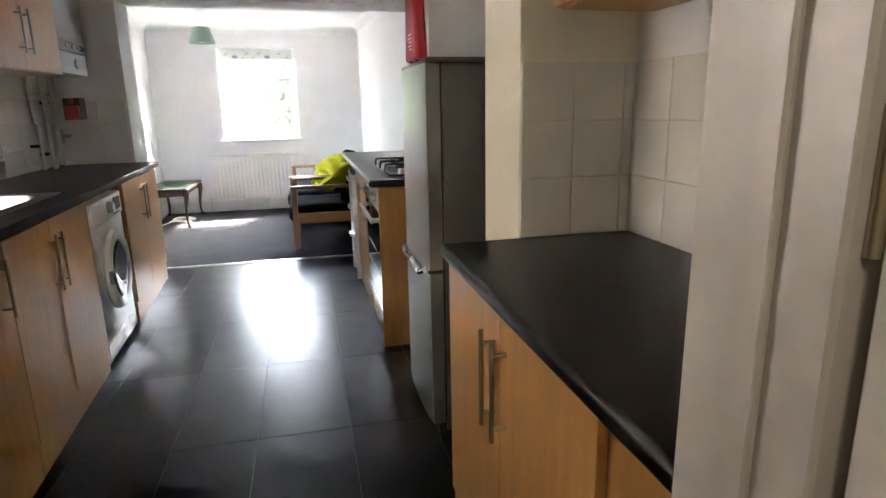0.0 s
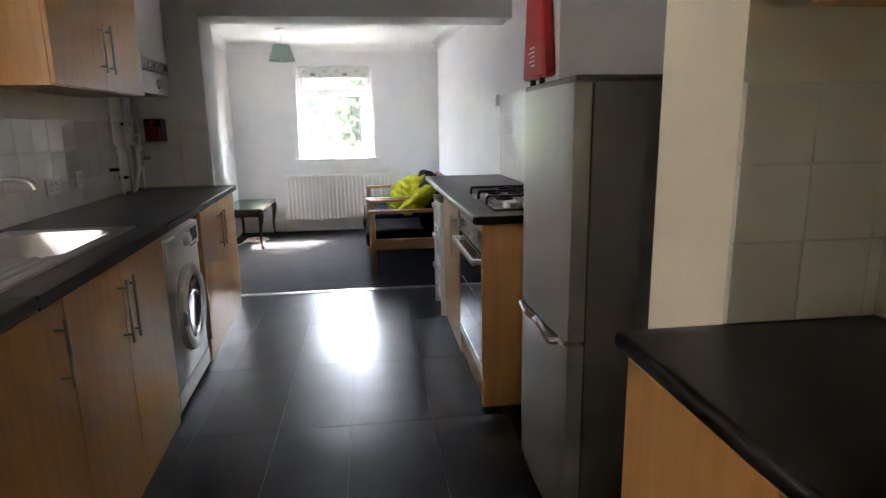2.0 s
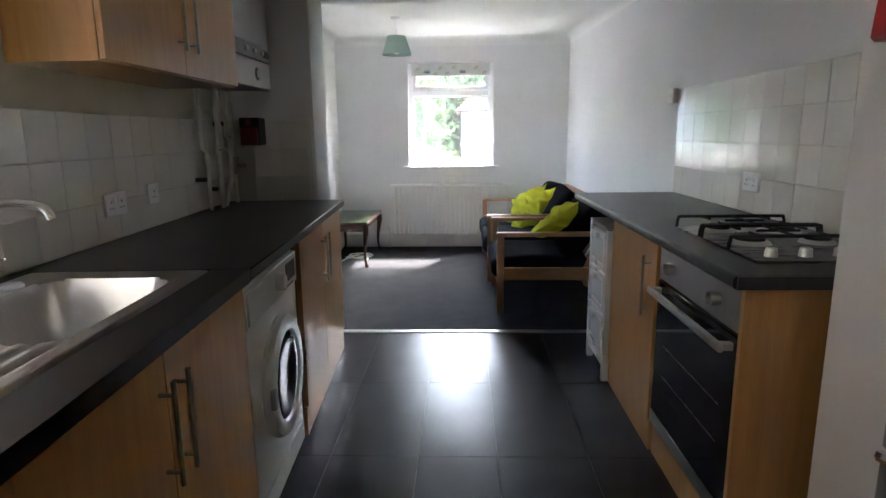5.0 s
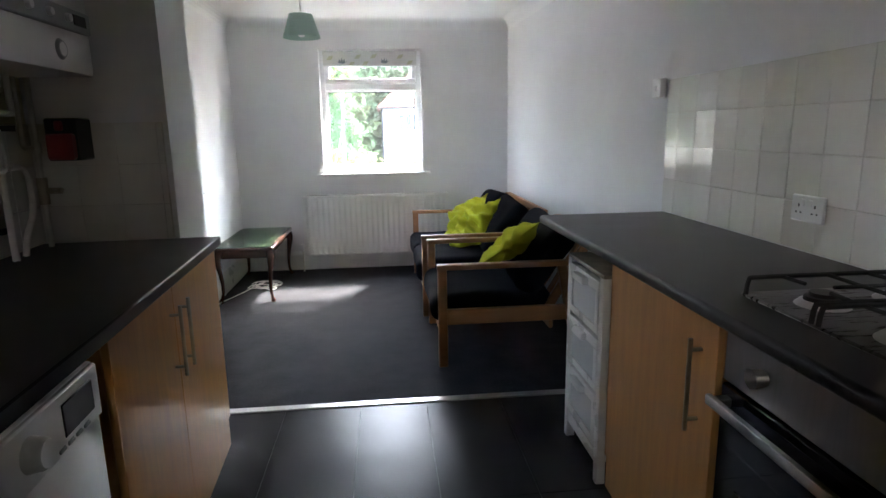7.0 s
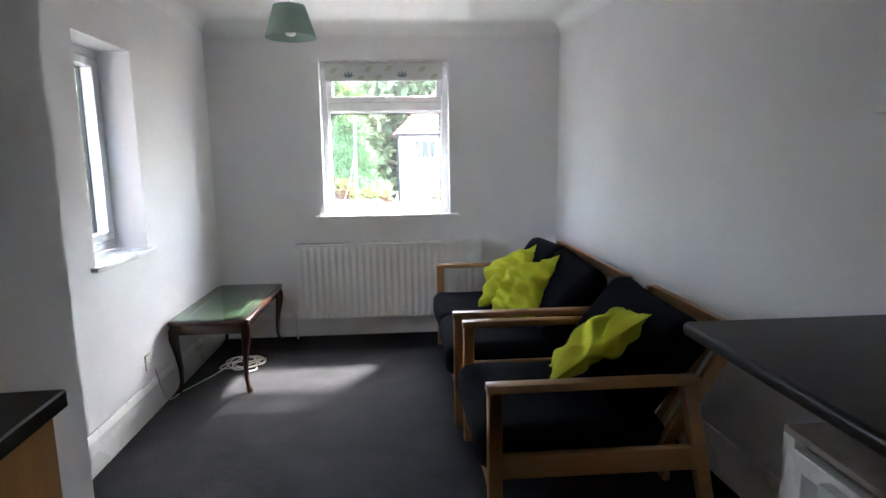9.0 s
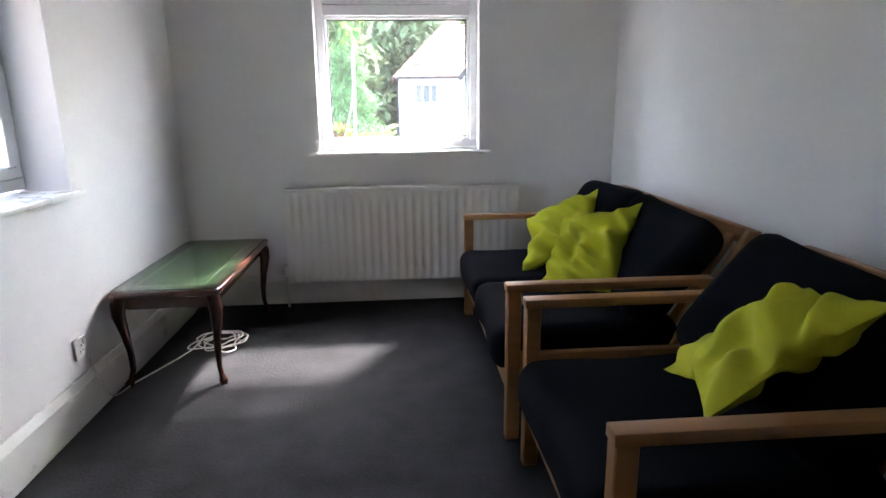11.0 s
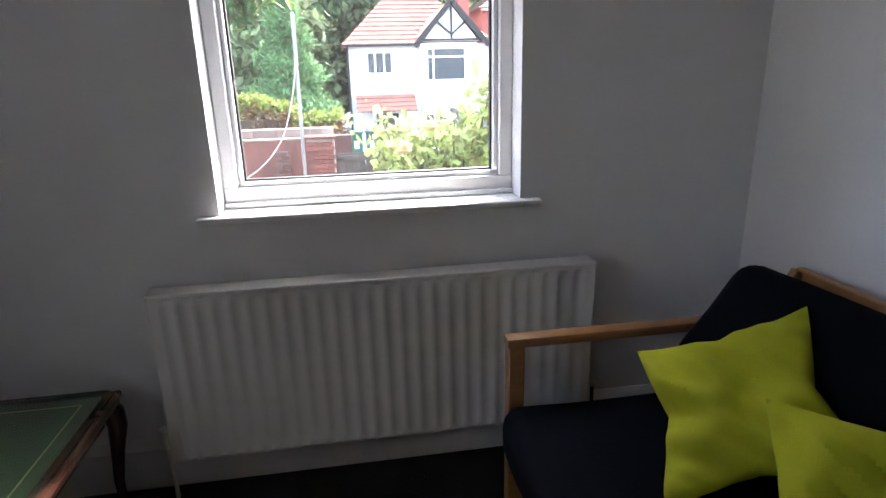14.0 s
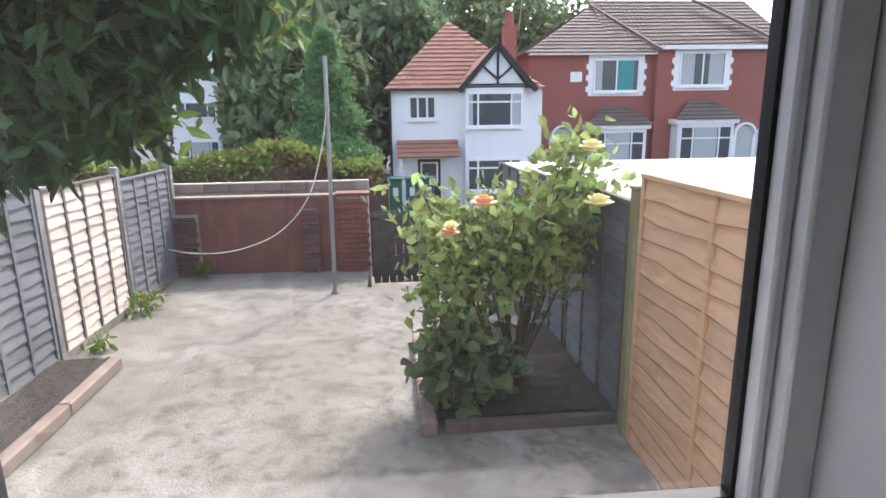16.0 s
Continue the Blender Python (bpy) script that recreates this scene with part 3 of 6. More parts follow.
def worktop(x0, x1, y0, y1, label, rounded, top=WZ):
    """A postformed worktop with a rounded front; rounded: 'x0' or 'x1'."""
    bm = box(x0, x1, y0, y1, top - 0.038, top)
    xe = x0 if rounded == "x0" else x1
    es = [e for e in bm.edges if all(abs(v.co.x - xe) < 1e-5 for v in e.verts) and abs(e.verts[0].co.y - e.verts[1].co.y) > 0.1]
    bmesh.ops.bevel(bm, geom=es, offset=0.014, segments=4, affect="EDGES", profile=0.5)
    return solid("worktop", bm, M_WORKTOP, label, "worktop", kind="", at=((x0 + x1) / 2, (y0 + y1) / 2, top - 0.038))


worktop(XL + 0.004, -0.728, 1.15, 1.98, "charcoal laminate worktop beside the drainer", "x1")
solid("worktop", join(box(XL + 0.004, -0.728, 3.09, 4.905, WZ - 0.038, WZ, 0.004), box(-0.838, -0.728, 1.981, 3.0905, WZ - 0.038, WZ), box(XL + 0.004, -1.352, 1.981, 3.09, WZ - 0.038, WZ)), M_WORKTOP,
      "long charcoal laminate worktop around the steel sink", "worktop", kind="", at=(-1.08, 3.5, WZ - 0.038))

# sink and drainer
sk = thing("kitchen_sink", (-1.1, 2.5, 0.9), "stainless steel inset sink with a ridged drainer", "sink")


def sink_sheet():
    x0, x1, y0, y1 = -1.348, -0.842, 1.985, 3.085
    bx0, bx1, by0, by1 = -1.235, -0.90, 2.50, 2.99
    bm = bmesh.new()
    nx, ny = 52, 110
    g = []
    for j in range(ny + 1):
        row = []
        for i in range(nx + 1):
            x, y = x0 + (x1 - x0) * i / nx, y0 + (y1 - y0) * j / ny
            z = 0.9305
            e = min(x - x0, x1 - x, y - y0, y1 - y)
            if e < 0.012:
                z -= 0.006 * (1 - e / 0.012) ** 2
            d = min(x - bx0, bx1 - x, y - by0, by1 - y)
            if d > 0:
                cx, cy = max(abs(x - (bx0 + bx1) / 2) - 0.098, 0), max(abs(y - (by0 + by1) / 2) - 0.175, 0)
                rr = math.hypot(cx, cy)
                z -= 0.15 * min(1, max(0, (0.07 - rr) / 0.035)) ** 0.7 + 0.004
            elif 2.02 < y < 2.5 and -1.27 < x < -0.9:
                z -= 0.004 + 0.003 * math.cos((x + 1.27) / 0.37 * 2 * math.pi * 8)
            row.append(bm.verts.new((x, y, z)))
        g.append(row)
    for j in range(ny):
        for i in range(nx):
            bm.faces.new((g[j][i], g[j][i + 1], g[j + 1][i + 1], g[j + 1][i]))
    return bm


part("basin", sink_sheet(), M_STEEL, sk)
part("waste", lathe([(0.001, 0.7805), (0.03, 0.7805), (0.038, 0.7825), (0.04, 0.7795)], (-1.085, 2.78, 0)), M_CHROME, sk)
part("overflow", lathe([(0.0, 0.0), (0.018, 0.001), (0.02, 0.006)], (-1.215, 2.70, 0.8825), 20, "x"), M_BLACKPL, sk)
tp = thing("mixer_tap", (-1.285, 2.72, 0.9305), "chrome swan-neck mixer tap behind the sink bowl", "tap")
part("body", join(box(-1.31, -1.26, 2.60, 2.84, 0.9305, 0.9575, 0.01, 2), rod((-1.285, 2.72, 0.9525), (-1.285, 2.72, 0.9875), 0.02, 0.016)), M_CHROME, tp)
part("spout", tube(smooth_line([(-1.285, 2.72, 0.9825), (-1.285, 2.72, 1.0625), (-1.27, 2.725, 1.1125), (-1.215, 2.74, 1.1525), (-1.145, 2.76, 1.1625), (-1.085, 2.78, 1.1505), (-1.07, 2.785, 1.1225)]), 0.011, 12), M_CHROME, tp)
for yy in (2.625, 2.815):
    part("lever", join(rod((-1.285, yy, 0.9525), (-1.285, yy, 1.0125), 0.017, 0.013), beam((-1.285, yy, 1.0075), (-1.22, yy + 0.012, 1.0225), 0.012, 0.008, 0.002)), M_CHROME, tp)
solid("sink_plug", lathe([(0.0, 0.012), (0.018, 0.012), (0.026, 0.006), (0.026, 0.0), (0.0, 0.0)], (0, 0, 0)), M_WHITEAPP, "white plastic sink plug beside the tap", "plug", kind="", at=(0, 0, 0)).location = (-1.275, 2.91, 0.9305)

# washing machine
wm = thing("washing_machine", (-1.06, 3.49, 0), "white front-loading washing machine under the worktop", "washing machine")
WX, WY0, WY1 = -0.768, 3.11, 3.775
part("body", box(-1.33, WX, WY0, WY1, 0.015, 0.853, 0.012, 2), M_WHITEAPP, wm)
part("control_panel", box(WX - 0.01, WX + 0.008, WY0 + 0.008, WY1 - 0.008, 0.725, 0.848, 0.004), M_WHITEAPP, wm)
part("detergent_drawer", box(WX, WX + 0.014, WY0 + 0.02, WY0 + 0.19, 0.735, 0.84, 0.005), M_WHITEAPP, wm)
part("programme_dial", lathe([(0.0, 0.03), (0.025, 0.03), (0.03, 0.024), (0.034, 0.0)], (WX + 0.008, 3.48, 0.79), 24, "x"), M_WHITEAPP, wm)
part("display", box(WX + 0.006, WX + 0.011, 3.60, 3.73, 0.755, 0.825, 0.002), M_BLACKPL, wm, "dark display window")
part("buttons", join(*[box(WX + 0.006, WX + 0.012, 3.57 + 0.035 * k, 3.595 + 0.035 * k, 0.735, 0.744, 0.002) for k in range(4)]), M_GREYPL, wm)
dr = part("door", lathe([(0.165, 0.0), (0.215, 0.0), (0.222, 0.015), (0.215, 0.035), (0.195, 0.045), (0.165, 0.04), (0.158, 0.025)], (WX, 3.445, 0.455), 48, "x"), M_WHITEAPP, wm)
part("door_glass", lathe([(0.0, 0.028), (0.06, 0.03), (0.11, 0.036), (0.145, 0.038), (0.162, 0.03)], (WX, 3.445, 0.455), 48, "x"), M_DARKGLASS, dr, "dark glass porthole")
part("door_catch", box(WX + 0.03, WX + 0.05, 3.22, 3.245, 0.42, 0.49, 0.004), M_GREYPL, dr)
part("kick_panel", box(WX - 0.005, WX + 0.004, WY0 + 0.015, WY1 - 0.015, 0.03, 0.12, 0.003), M_WHITEAPP, wm)
for yy in (WY0 + 0.05, WY1 - 0.05):
    part("foot", rod((WX - 0.05, yy, 0), (WX - 0.05, yy, 0.02), 0.02), M_BLACKPL, wm)

# net curtain at the sink window


def drape(x, y0, y1, z0, z1, folds, amp):
    bm = bmesh.new()
    n = folds * 8
    cols = []
    for k in range(n + 1):
        y = y0 + (y1 - y0) * k / n
        d = amp * math.sin(2 * math.pi * folds * k / n + 0.6 * math.sin(k * 0.37))
        cols.append([bm.verts.new((x + d * (0.6 + 0.4 * (z1 - z) / (z1 - z0)), y + 0.01 * math.sin(z * 4 + k), z)) for z in (z0, z0 + 0.3, (z0 + z1) / 2, z1 - 0.2, z1)])
    for a, b in zip(cols, cols[1:]):
        for j in range(4):
            bm.faces.new((a[j], a[j + 1], b[j + 1], b[j]))
    bmesh.ops.solidify(bm, geom=bm.faces[:], thickness=0.002)
    return bm


M_NET = mat("white_net", (0.78, 0.78, 0.78), 0.9, vary=0.04, fine=300, bump=0.2)
nc = thing("net_curtain", (XL - 0.02, 2.8, 2.16), "white net curtain drawn aside at the kitchen window", "curtain")
part("cloth", drape(XL - 0.035, 2.62, 3.015, 0.975, 2.09, 6, 0.02), M_NET, nc)
part("rail", rod((XL - 0.035, 1.56, 2.095), (XL - 0.035, 3.025, 2.095), 0.006), M_WHITEAPP, nc)

# wall cupboard and boiler
wc = thing("wall_cabinet", (-1.19, 3.42, 1.5), "beech wall cabinet with two pale doors", "cabinet")
WF = -1.018
part("body", box(XL + 0.003, WF - 0.02, 3.19, 4.17, 1.515, 2.22, 0.001), M_BEECH, wc)
for a, b, hy in ((3.192, 3.679, 3.635), (3.681, 4.168, 3.725)):
    dd = part("door", box(WF - 0.019, WF, a, b, 1.52, 2.215, 0.0015), M_BEECH, wc)
    bar_handle(dd, WF, hy, 1.60, 1.83, 1)
bo = thing("boiler", (-1.22, 4.48, 1.55), "white wall-hung gas boiler with a grey control strip", "boiler")
part("casing", box(XL + 0.003, -1.085, 4.27, 4.83, 1.76, 2.34, 0.012, 2), M_WHITEAPP, bo)
part("control_strip", box(XL + 0.02, -1.077, 4.273, 4.827, 1.69, 1.762, 0.004), M_GREYPL, bo, "grey control strip")
part("lower_cover", box(XL + 0.003, -1.085, 4.27, 4.83, 1.55, 1.69, 0.01, 2), M_WHITEAPP, bo)
part("gauge", lathe([(0.0, 0.008), (0.026, 0.008), (0.034, 0.0)], (-1.085, 4.62, 1.62), 24, "x"), M_GREYPL, bo, "round pressure gauge")
part("gauge_face", lathe([(0.0, 0.0095), (0.022, 0.0085)], (-1.085, 4.62, 1.62), 24, "x"), M_WHITEAPP, bo)
for k in range(3):
    part("knob", lathe([(0.0, 0.014), (0.012, 0.014), (0.015, 0.0)], (-1.077, 4.45 + 0.11 * k, 1.726), 16, "x"), M_WHITEAPP, bo)
part("display", box(-1.078, -1.074, 4.71, 4.79, 1.71, 1.745), M_BLACKPL, bo, "small dark display")
pp = thing("boiler_pipes", (-1.34, 4.5, WZ), "painted copper pipes from the boiler to the worktop", "pipe")
PX = XL + 0.05
RUNS = (
    (0.010, [(PX, 4.42, 1.56), (PX, 4.42, 1.27), (PX, 4.43, 1.245), (PX, 4.455, 1.235), (PX, 4.475, 1.225), (PX, 4.48, 1.2), (PX, 4.48, WZ)]),
    (0.012, [(PX + 0.03, 4.57, 1.56), (PX + 0.03, 4.57, WZ)]),
    (0.011, [(PX + 0.01, 4.72, 1.56), (PX + 0.01, 4.72, 1.45), (PX + 0.01, 4.715, 1.43), (PX + 0.01, 4.70, 1.42), (PX + 0.01, 4.42, 1.42)]),
    (0.011, [(PX + 0.05, 4.57, 1.24), (PX + 0.05, 4.64, 1.24), (PX + 0.05, 4.67, 1.22), (PX + 0.05, 4.685, 1.18), (PX + 0.045, 4.69, 1.08), (PX + 0.03, 4.66, 1.0), (PX + 0.02, 4.65, WZ)]),
    (0.010, [(PX + 0.02, 4.83, 1.56), (PX + 0.02, 4.83, 1.17), (PX + 0.02, 4.83, WZ)]),
    (0.009, [(PX, 4.78, 1.56), (PX, 4.78, 1.33), (PX, 4.785, 1.31), (PX, 4.80, 1.30), (PX + 0.02, 4.83, 1.30)]),
    (0.008, [(PX + 0.06, 4.50, 1.56), (PX + 0.06, 4.51, 1.40), (PX + 0.06, 4.535, 1.35), (PX + 0.06, 4.54, 1.24), (PX + 0.06, 4.46, 1.235)]),
)
for r, line in RUNS:
    part("pipe", tube(smooth_line(line, 3), r, 10), M_COPPER, pp)
for p, q in (((PX, 4.42, 1.40), (PX, 4.42, 1.44)), ((PX + 0.03, 4.57, 1.215), (PX + 0.03, 4.57, 1.265)), ((PX + 0.03, 4.57, 1.40), (PX + 0.03, 4.57, 1.44)), ((PX, 4.48, 1.17), (PX, 4.48, 1.21)), ((PX + 0.02, 4.83, 1.28), (PX + 0.02, 4.83, 1.32))):
    part("fitting", rod(p, q, 0.0155), M_COPPER, pp)
part("valve", join(rod((PX + 0.02, 4.83, 1.09), (PX + 0.02, 4.83, 1.19), 0.018), rod((PX + 0.02, 4.83, 1.14), (PX + 0.085, 4.83, 1.14), 0.012), rod((PX + 0.07, 4.79, 1.14), (PX + 0.07, 4.87, 1.14), 0.006)), M_NICKEL, pp, "brass pipe valve with a lever")
for yy, zz in ((4.40, 1.08), (4.55, 1.02), (4.70, 1.36)):
    part("pipe_clip", box(XL + 0.011, PX + 0.01, yy, yy + 0.03, zz, zz + 0.02), M_BLACKPL, pp)
sw = thing("isolator_switch", (-1.29, 4.92, 1.3), "red and black isolator switch on the tiled wall end", "switch")
part("toggle", box(-1.225, -1.20, 4.772, 4.792, 1.36, 1.395, 0.004), M_REDPL, sw)
part("back_box", box(-1.268, -1.158, 4.79, 4.908, 1.252, 1.405, 0.006), M_BLACKPL, sw)
part("cover", box(-1.25, -1.16, 4.75, 4.792, 1.256, 1.35, 0.008), M_REDPL, sw, "red plastic cover")


def socket(axis, a, z, face, n, out, label):
    """A white switched socket: axis of the wall face, n gangs."""
    w = 0.086 if n == 1 else 0.147
    s = thing("socket", (face, a, z) if axis == "x" else (a, face, z), label, "socket")

    def bx(a0, a1, d0, d1, z0, z1, bev=0.0):
        if axis == "x":
            return box(face + out * d0, face + out * d1, a + a0, a + a1, z + z0, z + z1, bev)
        return box(a + a0, a + a1, face + out * d0, face + out * d1, z + z0, z + z1, bev)
    part("plate", bx(-w / 2, w / 2, 0.0, 0.012, -0.043, 0.043, 0.004), M_WHITEAPP, s)
    for g in range(n):
        c = 0 if n == 1 else (-0.036 + 0.072 * g)
        part("rocker", bx(c - 0.008 + (0.02 if n == 2 and g == 0 else -0.02 if n == 2 else 0.02), c + 0.008 + (0.02 if n == 2 and g == 0 else -0.02 if n == 2 else 0.02), 0.011, 0.016, 0.008, 0.03, 0.002), M_WHITEAPP, s)
        part("pin_holes", join(bx(c - 0.003, c + 0.003, 0.0115, 0.0125, 0.004, 0.014), bx(c - 0.014, c - 0.007, 0.0115, 0.0125, -0.016, -0.011), bx(c + 0.007, c + 0.014, 0.0115, 0.0125, -0.016, -0.011)), M_BLACKPL, s)
    return s


socket("x", 3.63, 1.06, XL + 0.012, 2, 1, "white double socket on the tiled wall")
socket("x", 3.93, 1.07, XL + 0.012, 1, 1, "white single switch plate on the tiled wall")
socket("x", 4.25, 1.07, XR - 0.012, 2, -1, "white double socket above the worktop")
socket("x", 1.12, 1.11, XR - 0.012, 2, -1, "white double socket above the short worktop")
ls = thing("light_switch", (1.30, 5.33, 1.52), "white wall switch beside the tiles", "switch")
part("plate", box(1.284, 1.315, 5.285, 5.375, 1.475, 1.565, 0.004), M_WHITEAPP, ls)
part("rocker", box(1.278, 1.285, 5.322, 5.338, 1.507, 1.533, 0.002), M_WHITEAPP, ls)
socket("x", 6.92, 0.30, XLL, 1, 1, "white single socket low on the wall")

# short worktop by the door
FR = 0.757
base_unit(0.52, 1.595, FR, XR - 0.01, -1, [(0.72, 1.145), (1.145, 1.595)], "beech laminate base cabinet with tall bar handles by the door", [(0, 1.105), (1, 1.18)], GL, (0.585, 0.81), 0.862)
worktop(0.733, XR - 0.004, 0.50, 1.607, "charcoal laminate worktop by the door", "x0", 0.905)
wr = thing("wall_cabinet", (1.17, 1.0, 1.5), "beech wall cabinet above the short worktop", "cabinet")
part("body", box(1.05, XR - 0.012, 0.52, 1.53, 1.515, 2.22, 0.001), M_BEECH, wr)
for a, b in ((0.522, 1.024), (1.026, 1.528)):
    part("door", box(1.03, 1.049, a, b, 1.52, 2.215, 0.0015), M_BEECH, wr)

# fridge freezer
fr = thing("fridge_freezer", (1.04, 2.34, 0), "tall silver fridge freezer between two piers", "fridge freezer")
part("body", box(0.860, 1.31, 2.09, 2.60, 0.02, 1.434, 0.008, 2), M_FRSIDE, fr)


def fridge_door(z0, z1):
    """A door bowed outwards along y, with rounded ends."""
    n = 16
    front = []
    for k in range(n + 1):
        u = k / n
        front.append((0.805 - 0.014 * math.sin(math.pi * u) ** 0.6, 2.09 + 0.51 * u, z0))
    bm = prism([(0.854, 2.09, z0)] + front + [(0.854, 2.60, z0)], (0, 0, z1 - z0))
    return bm


for z0, z1 in ((0.06, 0.675), (0.69, 1.43)):
    part("door", fridge_door(z0, z1), M_SILVER, fr)
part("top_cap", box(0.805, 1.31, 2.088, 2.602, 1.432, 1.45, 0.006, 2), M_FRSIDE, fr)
part("grip", tube(smooth_line([(0.792, 2.11, 0.69), (0.782, 2.19, 0.665), (0.778, 2.30, 0.685), (0.778, 2.44, 0.675), (0.782, 2.52, 0.69), (0.795, 2.585, 0.675)], 5), 0.013, 8), M_CHROME, fr, "wavy chrome grip between the doors")
part("seal", box(0.852, 0.864, 2.095, 2.595, 0.06, 1.43), M_BLACKPL, fr, "dark door seal")
part("plinth", box(0.830, 0.870, 2.10, 2.59, 0.0, 0.06), M_BLACKPL, fr)
fb = thing("fire_blanket", (0.86, 2.84, 1.5), "red fire blanket pouch hung on the pier", "fire blanket")
part("pouch", prism([(0.928, 2.63, 1.49), (0.928, 2.91, 1.49), (0.928, 2.87, 1.80), (0.928, 2.69, 1.80)], (-0.05, 0, 0), 0.01), M_RED, fb)
part("lettering", join(*[box(0.8755, 0.8775, 2.74, 2.74 + w, 1.60 - 0.016 * k, 1.605 - 0.016 * k) for k, w in enumerate((0.06, 0.08, 0.05, 0.07, 0.04))]), M_WHITEAPP, fb, "rows of white print")
for yy in (2.69, 2.81):
    part("tape", box(0.885, 0.905, yy, yy + 0.02, 1.462, 1.50), M_BLACKPL, fb)

# hob side
CF = 0.755
ov = thing("oven_housing", (1.03, 3.42, 0), "beech oven housing with a steel built-in oven", "oven")
part("side_panel", box(CF - 0.018, XR - 0.008, 3.055, 3.075, 0.0, 0.885, 0.001), M_BEECH, ov)
part("plinth", box(CF + 0.0, CF + 0.018, 3.076, 3.75, 0.0, 0.145), M_BEECH, ov, "beech panel below the oven")
part("carcass", box(CF + 0.02, XR - 0.01, 3.076, 3.75, 0.145, 0.885), M_BEECHD, ov)
part("control_panel", box(CF - 0.012, CF + 0.02, 3.08, 3.745, 0.745, 0.875, 0.003), M_OVENST, ov, "brushed steel control panel")
for yy in (3.22, 3.60):
    part("knob", lathe([(0.0, 0.032), (0.017, 0.032), (0.02, 0.026), (0.022, 0.0)], (CF - 0.044, yy, 0.81), 20, "x"), M_STEEL, ov)
od = part("door", box(CF - 0.015, CF + 0.019, 3.08, 3.745, 0.15, 0.738, 0.004), M_DARKGLASS, ov, "dark glass oven door")
part("trim", box(CF - 0.018, CF - 0.012, 3.08, 3.745, 0.15, 0.20, 0.001), M_STEEL, od)
part("handle", join(box(CF - 0.062, CF - 0.046, 3.09, 3.735, 0.69, 0.716, 0.005, 2), box(CF - 0.05, CF - 0.012, 3.10, 3.125, 0.692, 0.714, 0.003), box(CF - 0.05, CF - 0.012, 3.70, 3.725, 0.692, 0.714, 0.003)), M_STEEL, od, "steel bar handle")
part("racks", join(rod((CF - 0.016, 3.16, 0.50), (CF - 0.016, 3.66, 0.50), 0.0015), rod((CF - 0.016, 3.16, 0.38), (CF - 0.016, 3.66, 0.38), 0.0015)), M_HOB, od)
base_unit(3.765, 4.435, CF - 0.018, XR - 0.01, -1, [(3.765, 4.435)], "beech laminate base cabinet beside the oven", [(0, 3.835)], GL, (0.565, 0.815))
worktop(0.69, XR - 0.014, 3.03, 5.235, "charcoal laminate worktop with a free end", "x0")
solid("worktop_edging", box(0.70, XR - 0.01, 3.022, 3.03, WZ - 0.037, WZ - 0.001), M_BLACKPL, "dark edging strip on the worktop end", "edging", kind="", at=(1.0, 3.026, WZ - 0.037))
hb = thing("gas_hob", (1.02, 3.45, 0.9275), "steel four-burner gas hob with black pan supports", "hob")
part("plate", box(0.815, 1.275, 3.17, 3.82, 0.928, 0.9365, 0.004), M_HOB, hb)
for (cx, cy, r) in ((0.93, 3.45, 0.045), (0.93, 3.69, 0.038), (1.15, 3.45, 0.038), (1.15, 3.69, 0.05)):
    part("burner", lathe([(0.0, 0.03), (r * 0.75, 0.03), (r * 0.8, 0.022), (r, 0.02), (r * 1.1, 0.0)], (cx, cy, 0.9365), 28), M_IRON, hb)
    part("burner_ring", lathe([(r * 1.0, 0.012), (r * 1.25, 0.01), (r * 1.5, 0.0)], (cx, cy, 0.9365), 28), M_STEEL, hb)
for y0, y1 in ((3.345, 3.555), (3.575, 3.795)):
    yc = (y0 + y1) / 2
    bars = [tube(smooth_line([(0.815, y, 0.9375), (0.82, y, 0.9725), (0.84, y, 0.9775), (0.98, y, 0.9775), (1.03, y, 0.9775), (1.20, y, 0.9775), (1.22, y, 0.9725), (1.225, y, 0.9375)], 3), 0.006, 6) for y in (y0, y1)]
    bars += [tube([(x, y0, 0.9755), (x, y0 + 0.07, 0.9775)], 0.005, 6) for x in (0.91, 1.13)] + [tube([(x, y1, 0.9755), (x, y1 - 0.07, 0.9775)], 0.005, 6) for x in (0.91, 1.13)]
    bars += [tube([(1.02, y0, 0.9775), (1.02, y1, 0.9775)], 0.005, 6), tube([(1.02, yc, 0.9775), (0.95, yc, 0.9775)], 0.005, 6), tube([(1.02, yc, 0.9775), (1.09, yc, 0.9775)], 0.005, 6)]
    part("pan_support", join(*bars), M_IRON, hb)
for k in range(4):
    part("knob", lathe([(0.0, 0.026), (0.014, 0.026), (0.017, 0.02), (0.019, 0.0)], (0.89 + 0.1 * k, 3.235, 0.9365), 18), M_STEEL, hb)

# white drawers below the free end
dw = thing("drawer_unit", (0.98, 4.62, 0), "white slim drawer unit with frosted drawer fronts", "drawers")
DX, DY0, DY1 = 0.712, 4.445, 4.845
for xx in (DX, 1.13):
    for yy in (DY0, DY1 - 0.035):
        part("leg", box(xx, xx + 0.035, yy, yy + 0.035, 0, 0.81, 0.002), M_GLOSSW, dw)
# dull top colour holds the shade that falls beneath the worktop
part("top", box(DX, 1.165, DY0, DY1, 0.81, 0.825, 0.002), M_MORTAR, dw, "grey-brown top, darkened for the shade under the worktop")
for yy in (DY0 + 0.006, DY1 - 0.02):
    part("side_panel", box(DX + 0.035, 1.13, yy, yy + 0.014, 0.09, 0.81), M_GLOSSW, dw)
part("rail", box(DX + 0.004, DX + 0.02, DY0 + 0.035, DY1 - 0.035, 0.075, 0.125), M_GLOSSW, dw)
